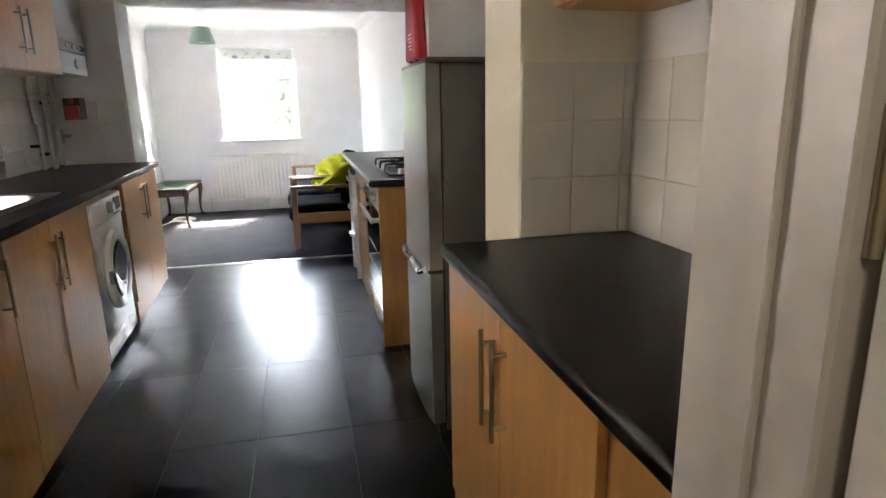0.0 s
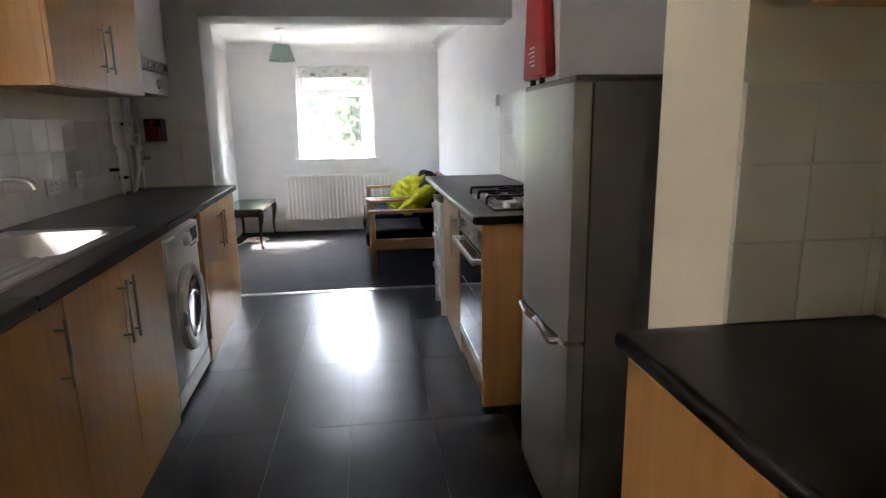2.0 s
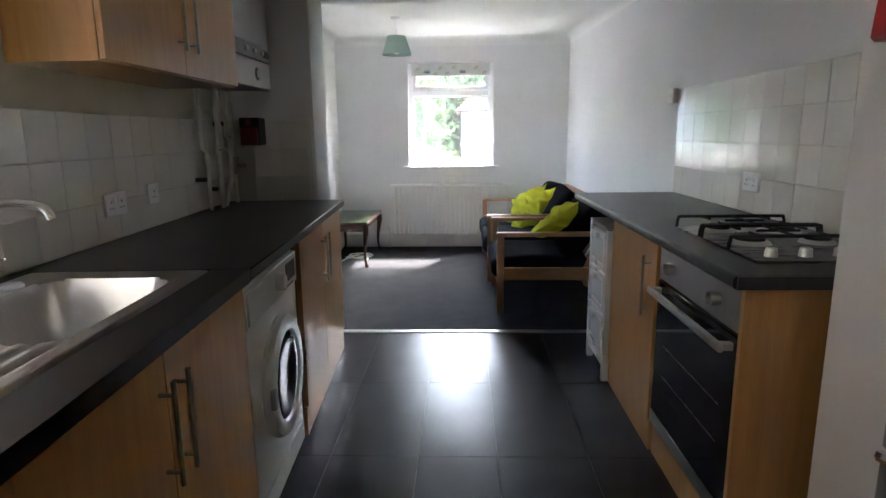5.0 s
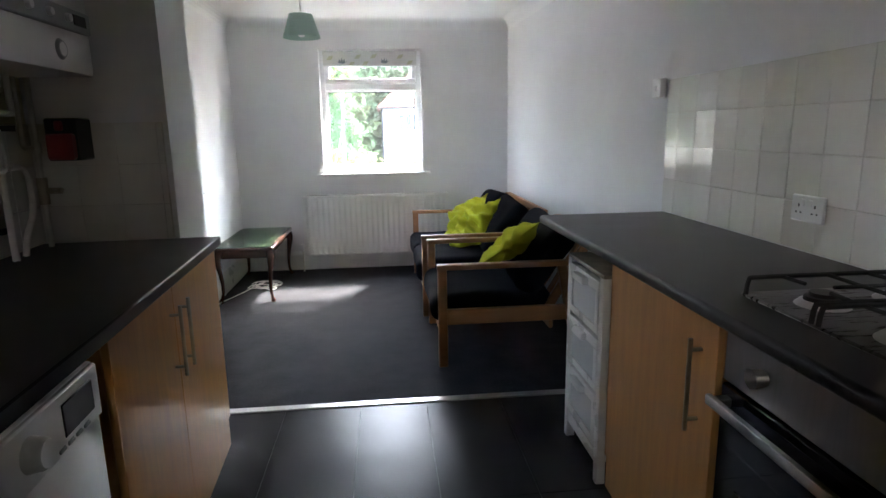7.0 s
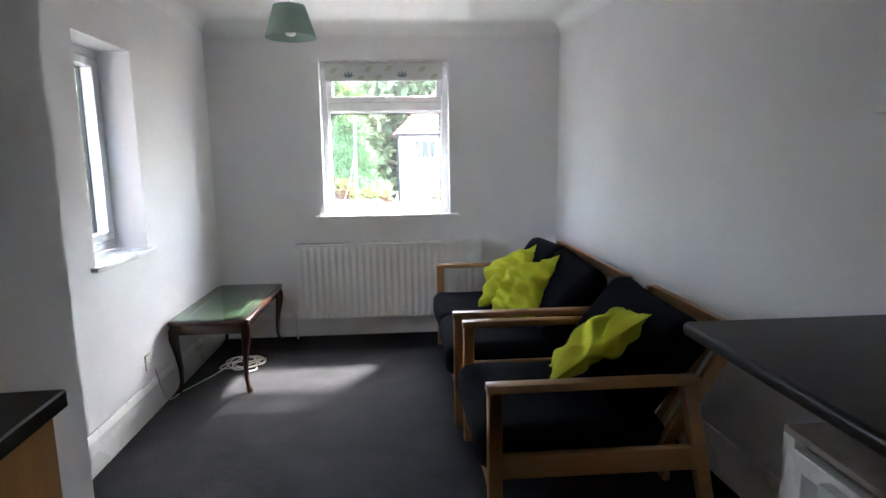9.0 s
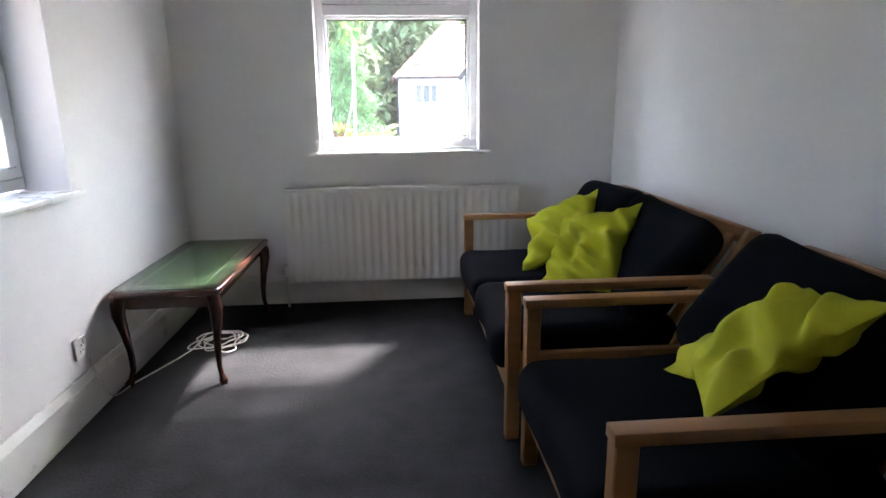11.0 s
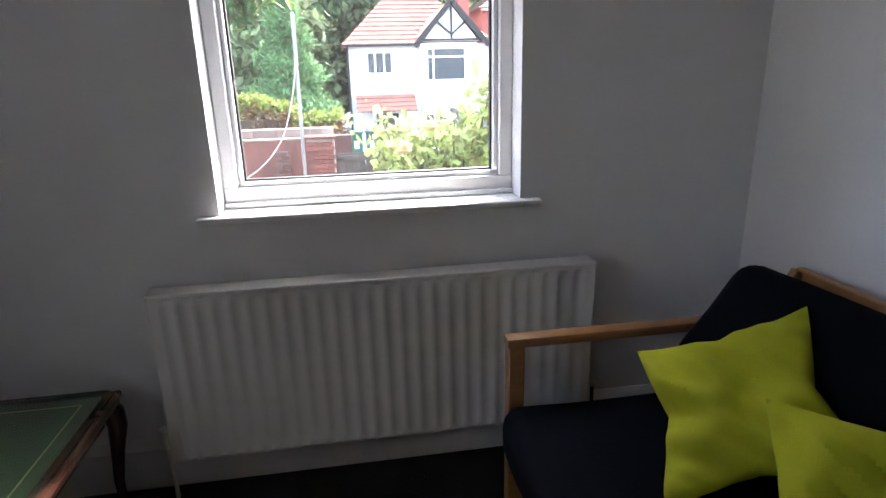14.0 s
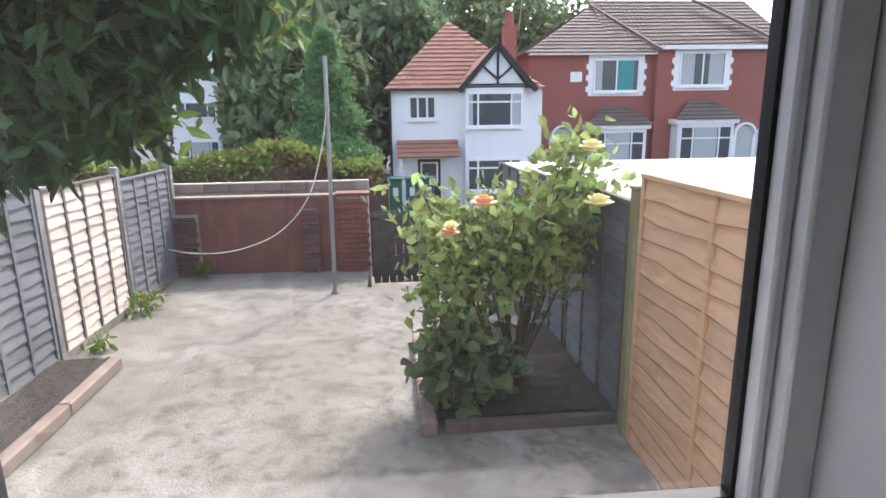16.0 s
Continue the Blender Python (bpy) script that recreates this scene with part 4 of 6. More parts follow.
for k in range(3):
    z0 = 0.145 + 0.221 * k
    f = part("drawer", join(box(DX - 0.004, DX + 0.02, DY0 + 0.036, DY1 - 0.036, z0, z0 + 0.03, 0.002), box(DX - 0.004, DX + 0.02, DY0 + 0.036, DY1 - 0.036, z0 + 0.165, z0 + 0.205, 0.002),
                            box(DX - 0.004, DX + 0.02, DY0 + 0.036, DY0 + 0.066, z0 + 0.03, z0 + 0.165), box(DX - 0.004, DX + 0.02, DY1 - 0.066, DY1 - 0.036, z0 + 0.03, z0 + 0.165)), M_GLOSSW, dw)
    part("panel", box(DX + 0.003, DX + 0.012, DY0 + 0.066, DY1 - 0.066, z0 + 0.03, z0 + 0.165), M_PANELW, f, "frosted grey panel")
    part("handle", box(DX - 0.03, DX - 0.004, 4.585, 4.705, z0 + 0.165, z0 + 0.195, 0.006, 2), M_GLOSSW, f)
part("back_board", box(1.13, 1.145, DY0 + 0.02, DY1 - 0.02, 0.1, 0.81), M_GLOSSW, dw)


# ---- living end ----
def cushion_bm(w, d, h, m, puff=0.35, nx=22, ny=22, seed=1, corner=0.0, crease=0.0):
    """A stuffed cushion: w by d, h thick, pillowed, with drawn-out corners and creases."""
    bm = bmesh.new()
    top, bot = [], []
    for j in range(ny + 1):
        rt, rb = [], []
        for i in range(nx + 1):
            u, v = 2 * i / nx - 1, 2 * j / ny - 1
            pu, pv = 1 - abs(u) ** 2.6, 1 - abs(v) ** 2.6
            t = (max(0, pu) * max(0, pv)) ** puff
            pull = 1 - corner * (1 - abs(u * v)) * max(abs(u), abs(v)) ** 3
            x, y = u * w / 2 * pull, v * d / 2 * pull
            n = noise.noise(Vector((x * 5 + seed, y * 5, seed))) * 0.10 + crease * noise.noise(Vector((x * 9 + seed * 3, y * 16 + x * 10, seed)))
            rt.append(bm.verts.new((x, y, h / 2 * t * (1 + n) + 0.006 * n)))
            edge = i in (0, nx) or j in (0, ny)
            rb.append(rt[-1] if edge else bm.verts.new((x, y, -h / 2 * t * (1 + n))))
        top.append(rt)
        bot.append(rb)
    for j in range(ny):
        for i in range(nx):
            bm.faces.new((top[j][i], top[j][i + 1], top[j + 1][i + 1], top[j + 1][i]))
            q = (bot[j][i], bot[j + 1][i], bot[j + 1][i + 1], bot[j][i + 1])
            if len(set(q)) == 4:
                bm.faces.new(q)
    bm.transform(m)
    return bm


def slab_cushion(x0, x1, y0, y1, z0, z1, seed, rad=0.05):
    """A futon slab with soft rounded edges and a few dips."""
    bm = box(x0, x1, y0, y1, z0, z1)
    bmesh.ops.bevel(bm, geom=bm.edges[:], offset=rad, segments=4, affect="EDGES", profile=0.5)
    bmesh.ops.subdivide_edges(bm, edges=[e for e in bm.edges if e.calc_length() > 0.12], cuts=7, use_grid_fill=True)
    for v in bm.verts:
        n = noise.noise(Vector((v.co.x * 4 + seed, v.co.y * 4, v.co.z * 4)))
        v.co += Vector((0.012 * n, 0.012 * noise.noise(v.co * 5), 0.014 * n))
    return bm


def sofa(y0, y1, xf, label, ybacks):
    """A low wooden futon sofa that faces -x, from y0 to y1, its front at xf."""
    s = thing("sofa", (xf + 0.45, (y0 + y1) / 2, 0), label, "sofa")
    xb, w, t = xf + 0.74, 0.045, 0.05
    for y in (y0, y1 - w):
        part("leg", box(xf, xf + t, y, y + w, 0, 0.575, 0.004), M_PINE, s)
        part("leg", beam((xb + 0.085, y + w / 2, 0.0), (xb - 0.03, y + w / 2, 0.575), w, t, 0.004, up=(1, 0, 0)), M_PINE, s)
        part("armrest", box(xf - 0.004, xb + 0.005, y - 0.003, y + w + 0.003, 0.572, 0.602, 0.005, 2), M_PINE, s)
        part("side_rail", box(xf + t, xb + 0.015, y + 0.008, y + w - 0.008, 0.25, 0.34, 0.004), M_PINE, s)
    for y in (y0 + w + 0.016, y1 - w - 0.016):
        part("back_post", beam((xb - 0.12, y, 0.27), (xb + 0.165, y, 0.745), 0.03, 0.05, 0.004, up=(1, 0, 0)), M_PINE, s)
    part("front_rail", box(xf + 0.01, xf + 0.035, y0 + w, y1 - w, 0.17, 0.265, 0.004), M_PINE, s)
    part("rear_rail", box(xb - 0.09, xb - 0.065, y0 + w, y1 - w, 0.19, 0.27, 0.004), M_PINE, s)
    part("back_rail", beam((xb + 0.175, y0 + w, 0.725), (xb + 0.175, y1 - w, 0.725), 0.03, 0.06, 0.004), M_PINE, s)
    part("slats", join(*[box(xf + 0.035, xb - 0.09, a, a + 0.05, 0.225, 0.24) for a in np.arange(y0 + 0.1, y1 - 0.12, 0.12)]), M_PINE, s)
    part("back_slats", join(*[beam((xb - 0.08, a, 0.36), (xb + 0.14, a, 0.725), 0.05, 0.014, up=(1, 0, 0)) for a in np.arange(y0 + 0.15, y1 - 0.12, 0.14)]), M_PINE, s)
    for k, (a, b) in enumerate(ybacks):
        part("seat_cushion", slab_cushion(xf - 0.035, xb - 0.06, a, b, 0.245, 0.415, 3 + k, 0.06), M_NAVY, s)
        m = Matrix.Translation((xf + 0.65, (a + b) / 2, 0.602)) @ Matrix.Rotation(radians(37), 4, "Y")
        bm = slab_cushion(-0.085, 0.085, -(b - a) / 2 - 0.012, (b - a) / 2 + 0.012, -0.235, 0.225, 7 + k, 0.07)
        bm.transform(Matrix.Rotation(radians(2.5 * (-1) ** k), 4, "X"))
        bm.transform(m)
        part("back_cushion", bm, M_NAVY, s)
    return s


sofa(5.64, 6.465, 0.225, "pine-framed futon chair with black cushions", [(5.695, 6.41)])
sofa(6.585, 7.96, 0.195, "pine-framed two-seat futon sofa with black cushions", [(6.645, 7.26), (7.265, 7.90)])


def scatter(at, along, upward, seed, label, size=0.40, thick=0.15):
    """A square cushion whose sides run along two given directions."""
    u = Vector(along).normalized()
    n = u.cross(Vector(upward)).normalized()
    m = Matrix((u, n.cross(u), n)).transposed().to_4x4()
    m.translation = at
    bm = cushion_bm(size * 1.06, size * 1.06, thick, m, 0.55, 44, 44, seed, 0.24, 1.0)
    return solid("scatter_cushion", bm, M_LIME, label, "cushion", kind="", at=at, group="lime scatter cushions")


scatter((0.69, 5.93, 0.645), (-0.25, -0.95, 0.2), (0.80, 0.22, 0.46), 2, "lime green scatter cushion leaning on the futon chair", 0.42, 0.11)
scatter((0.635, 7.50, 0.59), (0.255, -0.155, 0.145), (0.12, 0.34, 0.22), 5, "lime green scatter cushion against the sofa back", 0.40, 0.14)
scatter((0.65, 7.10, 0.575), (0.23, -0.32, 0.12), (0.09, 0.30, 0.25), 9, "lime green scatter cushion leaning on another cushion", 0.415, 0.15)

# radiator
rd = thing("radiator", (-0.15, 8.18, 0.2), "white panel radiator with upright flutes below the window", "radiator")


def rad_panel():
    x0, x1, z0, z1 = -0.85, 0.548, 0.16, 0.732
    n = 27
    bm = bmesh.new()
    cols = []
    for k in range(n * 6 + 1):
        u = k / 6
        f = u - math.floor(u)
        dep = 0.0095 * max(0, min(1, (abs(f - 0.5) - 0.14) / 0.14))
        if k < 5 or k > n * 6 - 5:
            dep = 0
        x = x0 + (x1 - x0) * k / (n * 6)
        cols.append([bm.verts.new((x, 8.142 + (dep if 0 < j < 5 else 0) + (0.006 if j in (0, 5) else 0), z)) for j, z in enumerate((z0, z0 + 0.012, z0 + 0.035, z1 - 0.035, z1 - 0.012, z1))])
        cols[-1][1].co.y = 8.142
        cols[-1][4].co.y = 8.142
    for a, b in zip(cols, cols[1:]):
        for j in range(5):
            bm.faces.new((a[j], a[j + 1], b[j + 1], b[j]))
    return join(bm, box(x0, x1, 8.158, 8.172, z0, z1))


part("panel", rad_panel(), M_RADW, rd)
part("top_grille", box(-0.853, 0.551, 8.138, 8.215, 0.732, 0.742, 0.003), M_RADW, rd)
for xx in (-0.856, 0.548):
    part("side_cover", box(xx, xx + 0.006, 8.140, 8.213, 0.16, 0.739), M_RADW, rd)
part("bracket", join(box(-0.7, -0.66, 8.17, 8.258, 0.3, 0.65), box(0.36, 0.40, 8.17, 8.258, 0.3, 0.65)), M_RADW, rd)
part("valve", join(rod((-0.875, 8.18, 0.2), (-0.875, 8.18, 0.27), 0.016, 0.02), rod((-0.875, 8.18, 0.235), (-0.84, 8.18, 0.235), 0.01)), M_WHITEAPP, rd, "white valve head")
part("pipe", rod((-0.875, 8.18, 0.0), (-0.875, 8.18, 0.21), 0.0075), M_COPPER, rd)
part("valve", join(rod((0.573, 8.18, 0.2), (0.573, 8.18, 0.26), 0.014), rod((0.573, 8.18, 0.235), (0.54, 8.18, 0.235), 0.01)), M_CHROME, rd)
part("pipe", rod((0.573, 8.18, 0.0), (0.573, 8.18, 0.21), 0.0075), M_COPPER, rd)

# coffee table
ct = thing("coffee_table", (-1.2, 7.63, 0), "dark wood coffee table with a green leather top and glass", "table")
TX0, TX1, TY0, TY1 = -1.43, -0.955, 7.13, 8.14


def table_edge():
    pts = []
    for sx, sy in ((1, 1), (-1, 1), (-1, -1), (1, -1)):
        cx, cy = (TX0 + TX1) / 2 + sx * (TX1 - TX0) / 2, (TY0 + TY1) / 2 + sy * (TY1 - TY0) / 2
        seq = [(0, -0.045), (-0.012, -0.03), (-0.006, -0.012), (-0.012, -0.006), (-0.03, -0.012), (-0.045, 0)]
        if sx * sy < 0:
            seq = seq[::-1]
        pts += [(cx + sx * a, cy + sy * b, 0.425) for a, b in seq]
    return prism(pts, (0, 0, 0.027), 0.006)


part("top", table_edge(), M_MAHOG, ct)
part("leather_inset", box(TX0 + 0.045, TX1 - 0.045, TY0 + 0.045, TY1 - 0.045, 0.452, 0.4535), M_LEATHER, ct, "green leather inset")
part("gilt_border", join(box(TX0 + 0.085, TX1 - 0.085, TY0 + 0.085, TY0 + 0.09, 0.4536, 0.4542), box(TX0 + 0.085, TX1 - 0.085, TY1 - 0.09, TY1 - 0.085, 0.4536, 0.4542),
                         box(TX0 + 0.085, TX0 + 0.09, TY0 + 0.09, TY1 - 0.09, 0.4536, 0.4542), box(TX1 - 0.09, TX1 - 0.085, TY0 + 0.09, TY1 - 0.09, 0.4536, 0.4542)), M_GILT, ct)
gp = part("glass_top", box(TX0 + 0.02, TX1 - 0.02, TY0 + 0.02, TY1 - 0.02, 0.4545, 0.459, 0.001), glass_mat("table_glass", (0.9, 0.97, 0.93), 1.5), ct, "clear glass sheet")
part("apron", join(box(TX0 + 0.05, TX0 + 0.065, TY0 + 0.06, TY1 - 0.06, 0.36, 0.425), box(TX1 - 0.065, TX1 - 0.05, TY0 + 0.06, TY1 - 0.06, 0.36, 0.425),
                   box(TX0 + 0.06, TX1 - 0.06, TY0 + 0.05, TY0 + 0.065, 0.36, 0.425), box(TX0 + 0.06, TX1 - 0.06, TY1 - 0.065, TY1 - 0.05, 0.36, 0.425)), M_MAHOG, ct)
for sx in (-1, 1):
    for sy in (-1, 1):
        cx, cy = (TX0 + TX1) / 2 + sx * ((TX1 - TX0) / 2 - 0.045), (TY0 + TY1) / 2 + sy * ((TY1 - TY0) / 2 - 0.045)
        o = Vector((sx, sy, 0)).normalized()
        line = [(0.0, 0.425), (0.018, 0.39), (0.022, 0.34), (0.008, 0.26), (-0.006, 0.16), (-0.006, 0.08), (0.006, 0.04), (0.018, 0.018), (0.02, 0.0)]
        rad = [0.03, 0.032, 0.028, 0.02, 0.015, 0.012, 0.012, 0.02, 0.016]
        part("leg", tube([(cx + o.x * a, cy + o.y * a, z) for a, z in line], rad, 12), M_MAHOG, ct)

# cable on the carpet, pendant
cb = []
rng = random.Random(4)
for k in range(46):
    a = k * 0.62
    r = 0.10 + 0.03 * math.sin(k * 1.7)
    cb.append((-1.13 + r * math.cos(a) + 0.03 * math.sin(k * 0.3), 7.62 + 1.1 * r * math.sin(a) + 0.02 * math.cos(k), 0.006 + 0.0012 * k * 0.5 + 0.004 * abs(math.sin(k * 2.1))))
cb += [(-1.25, 7.5, 0.02), (-1.38, 7.2, 0.012), (XLL + 0.05, 7.0, 0.05), (XLL + 0.03, 6.93, 0.25)]
solid("cable", tube(smooth_line(cb, 4), 0.004, 6), M_CABLE, "coiled white cable on the carpet below the table", "cable", kind="", at=(-1.13, 7.62, 0))
pl = thing("pendant_lamp", (-0.63, 7.15, ZC), "sage green pendant shade on a short flex", "lamp")
part("ceiling_rose", lathe([(0.0, 0.0), (0.05, 0.0), (0.048, -0.015), (0.02, -0.028), (0.0, -0.028)], (-0.63, 7.15, ZC)), M_WHITEAPP, pl)
part("flex", rod((-0.63, 7.15, 2.17), (-0.63, 7.15, ZC - 0.02), 0.004), M_WHITEAPP, pl)
part("shade", lathe([(0.085, 2.195), (0.138, 2.03), (0.136, 2.03), (0.083, 2.195)], (-0.63, 7.15, 0), 40), M_SHADE, pl)
part("lamp_holder", rod((-0.63, 7.15, 2.11), (-0.63, 7.15, 2.19), 0.018), M_WHITEAPP, pl)
part("shade_ring", join(*[rod((-0.63, 7.15, 2.185), (-0.63 + 0.083 * math.cos(a), 7.15 + 0.083 * math.sin(a), 2.19), 0.0025) for a in (0.3, 2.4, 4.5)]), M_WHITEAPP, pl)
part("bulb", lathe([(0.0, 2.035), (0.022, 2.042), (0.03, 2.06), (0.026, 2.085), (0.014, 2.11)], (-0.63, 7.15, 0), 20), M_WHITEAPP, pl)

# roller blind
rb = thing("roller_blind", (-0.155, 8.33, 2.08), "rolled-up roller blind with a leaf print", "blind")
part("roller", rod((-0.60, 8.325, 2.066), (0.29, 8.325, 2.066), 0.018), M_FABRIC, rb)
part("fabric", box(-0.595, 0.285, 8.304, 8.307, 1.95, 2.068), M_FABRIC, rb)
part("bottom_bar", box(-0.595, 0.285, 8.300, 8.311, 1.943, 1.953, 0.002), M_WHITEAPP, rb)
for px in (-0.42, -0.02):
    part("printed_leaf", join(*[prism([(px + 0.06 * math.sin(a) * 0.25, 8.3036, 1.958 + 0.01), (px + 0.03 * math.sin(a) - 0.011, 8.3036, 1.985), (px + 0.055 * math.sin(a), 8.3036, 1.963 + 0.062 * math.cos(a)), (px + 0.03 * math.sin(a) + 0.011, 8.3036, 1.985)], (0, 0.0003, 0)) for a in (-1.1, -0.55, 0, 0.55, 1.1)]), M_FGREY, rb, smooth=False)
for px, pz in ((-0.53, 2.02), (-0.27, 2.03), (-0.2, 1.97), (-0.12, 2.035), (0.13, 2.03), (0.22, 1.975), (-0.33, 1.965)):
    part("printed_leaf", prism([(px - 0.035, 8.3036, pz - 0.02), (px - 0.01, 8.3036, pz + 0.018), (px + 0.035, 8.3036, pz + 0.022), (px + 0.012, 8.3036, pz - 0.015)], (0, 0.0003, 0)), M_FGREEN, rb, smooth=False)


# ---- outdoors ----
GZ, SZ = -0.85, -2.25
BASE_Z = SZ
solid("ground", box(-300, 300, 17.3, 500, SZ - 0.2, SZ), M_ASPH, "grey asphalt street and yards behind the garden", "ground", smooth=False)
solid("ground_house", box(-300, 300, -60, 17.3, SZ - 0.204, SZ - 0.004), M_ASPH, "plain ground below the house", "ground", smooth=False)
solid("pavement_patio", join(box(-3.45, 1.6, 8.51, 15.62, SZ, GZ), box(-3.45, -0.53, 15.62, 16.75, SZ, GZ), box(0.5, 1.6, 15.62, 16.75, SZ, GZ), box(-0.53, 0.5, 15.62, 17.3, SZ, GZ - 0.32)), M_CONC,
      "weathered concrete yard with stains", "patio", smooth=False)


def leaves(name, pts, size, material, parent=None, label="", seed=0, aspect=0.5, droop=0.0, at=None, flat=0.0):
    """Many pointed leaves, one at each of the points, as one mesh."""
    rs = np.random.RandomState(seed)
    pts = np.asarray(pts, float)
    n = len(pts)
    d = rs.normal(size=(n, 3))
    d[:, 2] = d[:, 2] * (1 - flat) - droop
    d /= np.linalg.norm(d, axis=1)[:, None]
    s = np.cross(d, rs.normal(size=(n, 3)))
    s /= np.linalg.norm(s, axis=1)[:, None] + 1e-9
    up = np.cross(s, d)
    ln = size * (0.6 + 0.8 * rs.rand(n))[:, None]
    w = ln * aspect / 2
    v = np.stack([pts, pts + d * ln * 0.35 + s * w + up * ln * 0.06, pts + d * ln * 0.75 + s * w * 0.6, pts + d * ln - up * ln * 0.08, pts + d * ln * 0.75 - s * w * 0.6, pts + d * ln * 0.35 - s * w + up * ln * 0.06], 1)
    f = np.arange(n)[:, None] * 6
    faces = np.concatenate([f + [0, 1, 2, 3], f + [0, 3, 4, 5]], 0)
    base = Vector(at) if at is not None else (ORIG[parent.name] if parent else Vector((0, 0, 0)))
    me = bpy.data.meshes.new(name)
    me.from_pydata((v.reshape(-1, 3) - np.array(base)).tolist(), [], faces.tolist())
    me.materials.append(material)
    ob = new(name, me)
    if parent:
        ob.parent = parent
        ORIG[ob.name] = ORIG[parent.name]
    else:
        ob.location = base
    return tagged(ob, label)


def blob_points(n, centre, radii, seed, shell=0.55, rough=0.25):
    """Points in the outer part of an uneven ellipsoid, in clumps with gaps."""
    rs = np.random.RandomState(seed)
    d = rs.normal(size=(n * 3, 3))
    d /= np.linalg.norm(d, axis=1)[:, None]
    k = np.array([noise.noise(Vector(q) * 2.3 + Vector((seed, 0, 0))) for q in d])
    k2 = np.array([noise.noise(Vector(q) * 5.5 + Vector((0, seed, 0))) for q in d])
    keep = k2 > -0.28
    r = (shell + (1 - shell) * rs.rand(n * 3)) * (1 + rough * 1.6 * k + rough * k2)
    p = np.array(centre) + d * r[:, None] * np.array(radii)
    return p[keep][:n]


def tree(name, at, height, crown, leaf_n, leaf_size, material, label, seed, trunk=0.12, blobs=None):
    t = thing(name, at, label, "tree")
    x, y, z = at
    part("trunk", tube(smooth_line([(x, y, z), (x + 0.1, y, z + height * 0.3), (x - 0.05, y + 0.1, z + height * 0.6), (x, y, z + height * 0.92)], 4), [trunk * (1 - 0.8 * i / 12) for i in range(13)], 8), M_BARK, t)
    rs = random.Random(seed)
    for k in range(5):
        a = rs.uniform(0, 6.28)
        h = height * rs.uniform(0.35, 0.7)
        r = crown[0] * 0.7
        part("limb", tube([(x, y, z + h), (x + r * 0.5 * math.cos(a), y + r * 0.5 * math.sin(a), z + h + r * 0.4), (x + r * math.cos(a), y + r * math.sin(a), z + h + r * 0.6)], [trunk * 0.45, trunk * 0.3, trunk * 0.1], 6), M_BARK, t)
    pts = np.concatenate([blob_points(int(leaf_n * w), c, r, seed + i) for i, (c, r, w) in enumerate(blobs)])
    tagged(leaves("crown", pts, leaf_size, material, t, "", seed), kind="stuff")
    return t


# tree hanging over the yard
nt = thing("laurel_tree", (-3.1, 10.9, GZ), "dark broad-leaved tree overhanging the fence", "tree")
part("trunk", tube(smooth_line([(-3.1, 10.9, GZ), (-3.05, 10.95, 0.3), (-2.9, 11.0, 1.3), (-2.6, 11.1, 2.3)], 4), [0.09 - 0.005 * i for i in range(13)], 8), M_BARK, nt)
BOUGHS = (((-2.9, 11.0, 1.3), (-2.3, 11.0, 2.0), (-1.6, 11.2, 2.35)), ((-2.8, 11.0, 1.6), (-2.4, 10.6, 2.0), (-1.9, 10.5, 2.2)), ((-2.7, 11.05, 2.0), (-2.1, 11.5, 2.6), (-1.3, 11.7, 2.9)), ((-2.9, 11.0, 1.2), (-2.7, 10.7, 1.6), (-2.4, 10.6, 1.75)))
for l in BOUGHS:
    part("limb", tube(smooth_line(l, 4), [0.035 - 0.003 * i for i in range(9)], 6), M_BARK, nt)
NB = [((-2.35, 10.9, 2.05), (1.0, 0.8, 0.85), 7500), ((-1.45, 11.0, 2.1), (0.72, 0.6, 0.45), 5200), ((-2.0, 10.8, 1.6), (0.72, 0.6, 0.42), 4800), ((-1.8, 10.9, 2.9), (1.3, 0.9, 0.7), 5600)]
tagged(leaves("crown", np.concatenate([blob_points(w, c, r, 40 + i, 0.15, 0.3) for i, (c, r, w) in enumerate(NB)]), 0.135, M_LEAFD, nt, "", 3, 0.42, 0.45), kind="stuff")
# outer twigs use a lighter, yellower leaf: sunlight put into the colour
tagged(leaves("bright_twigs", np.concatenate([blob_points(170, (-0.85, 11.2, 2.1), (0.36, 0.35, 0.26), 50, 0.2), blob_points(110, (-1.5, 11.0, 1.5), (0.4, 0.35, 0.16), 51, 0.2)]), 0.11, M_LEAFB, nt, "yellow-green leaves, lightened in colour as if sunlit", 4, 0.4, 0.3), kind="stuff")


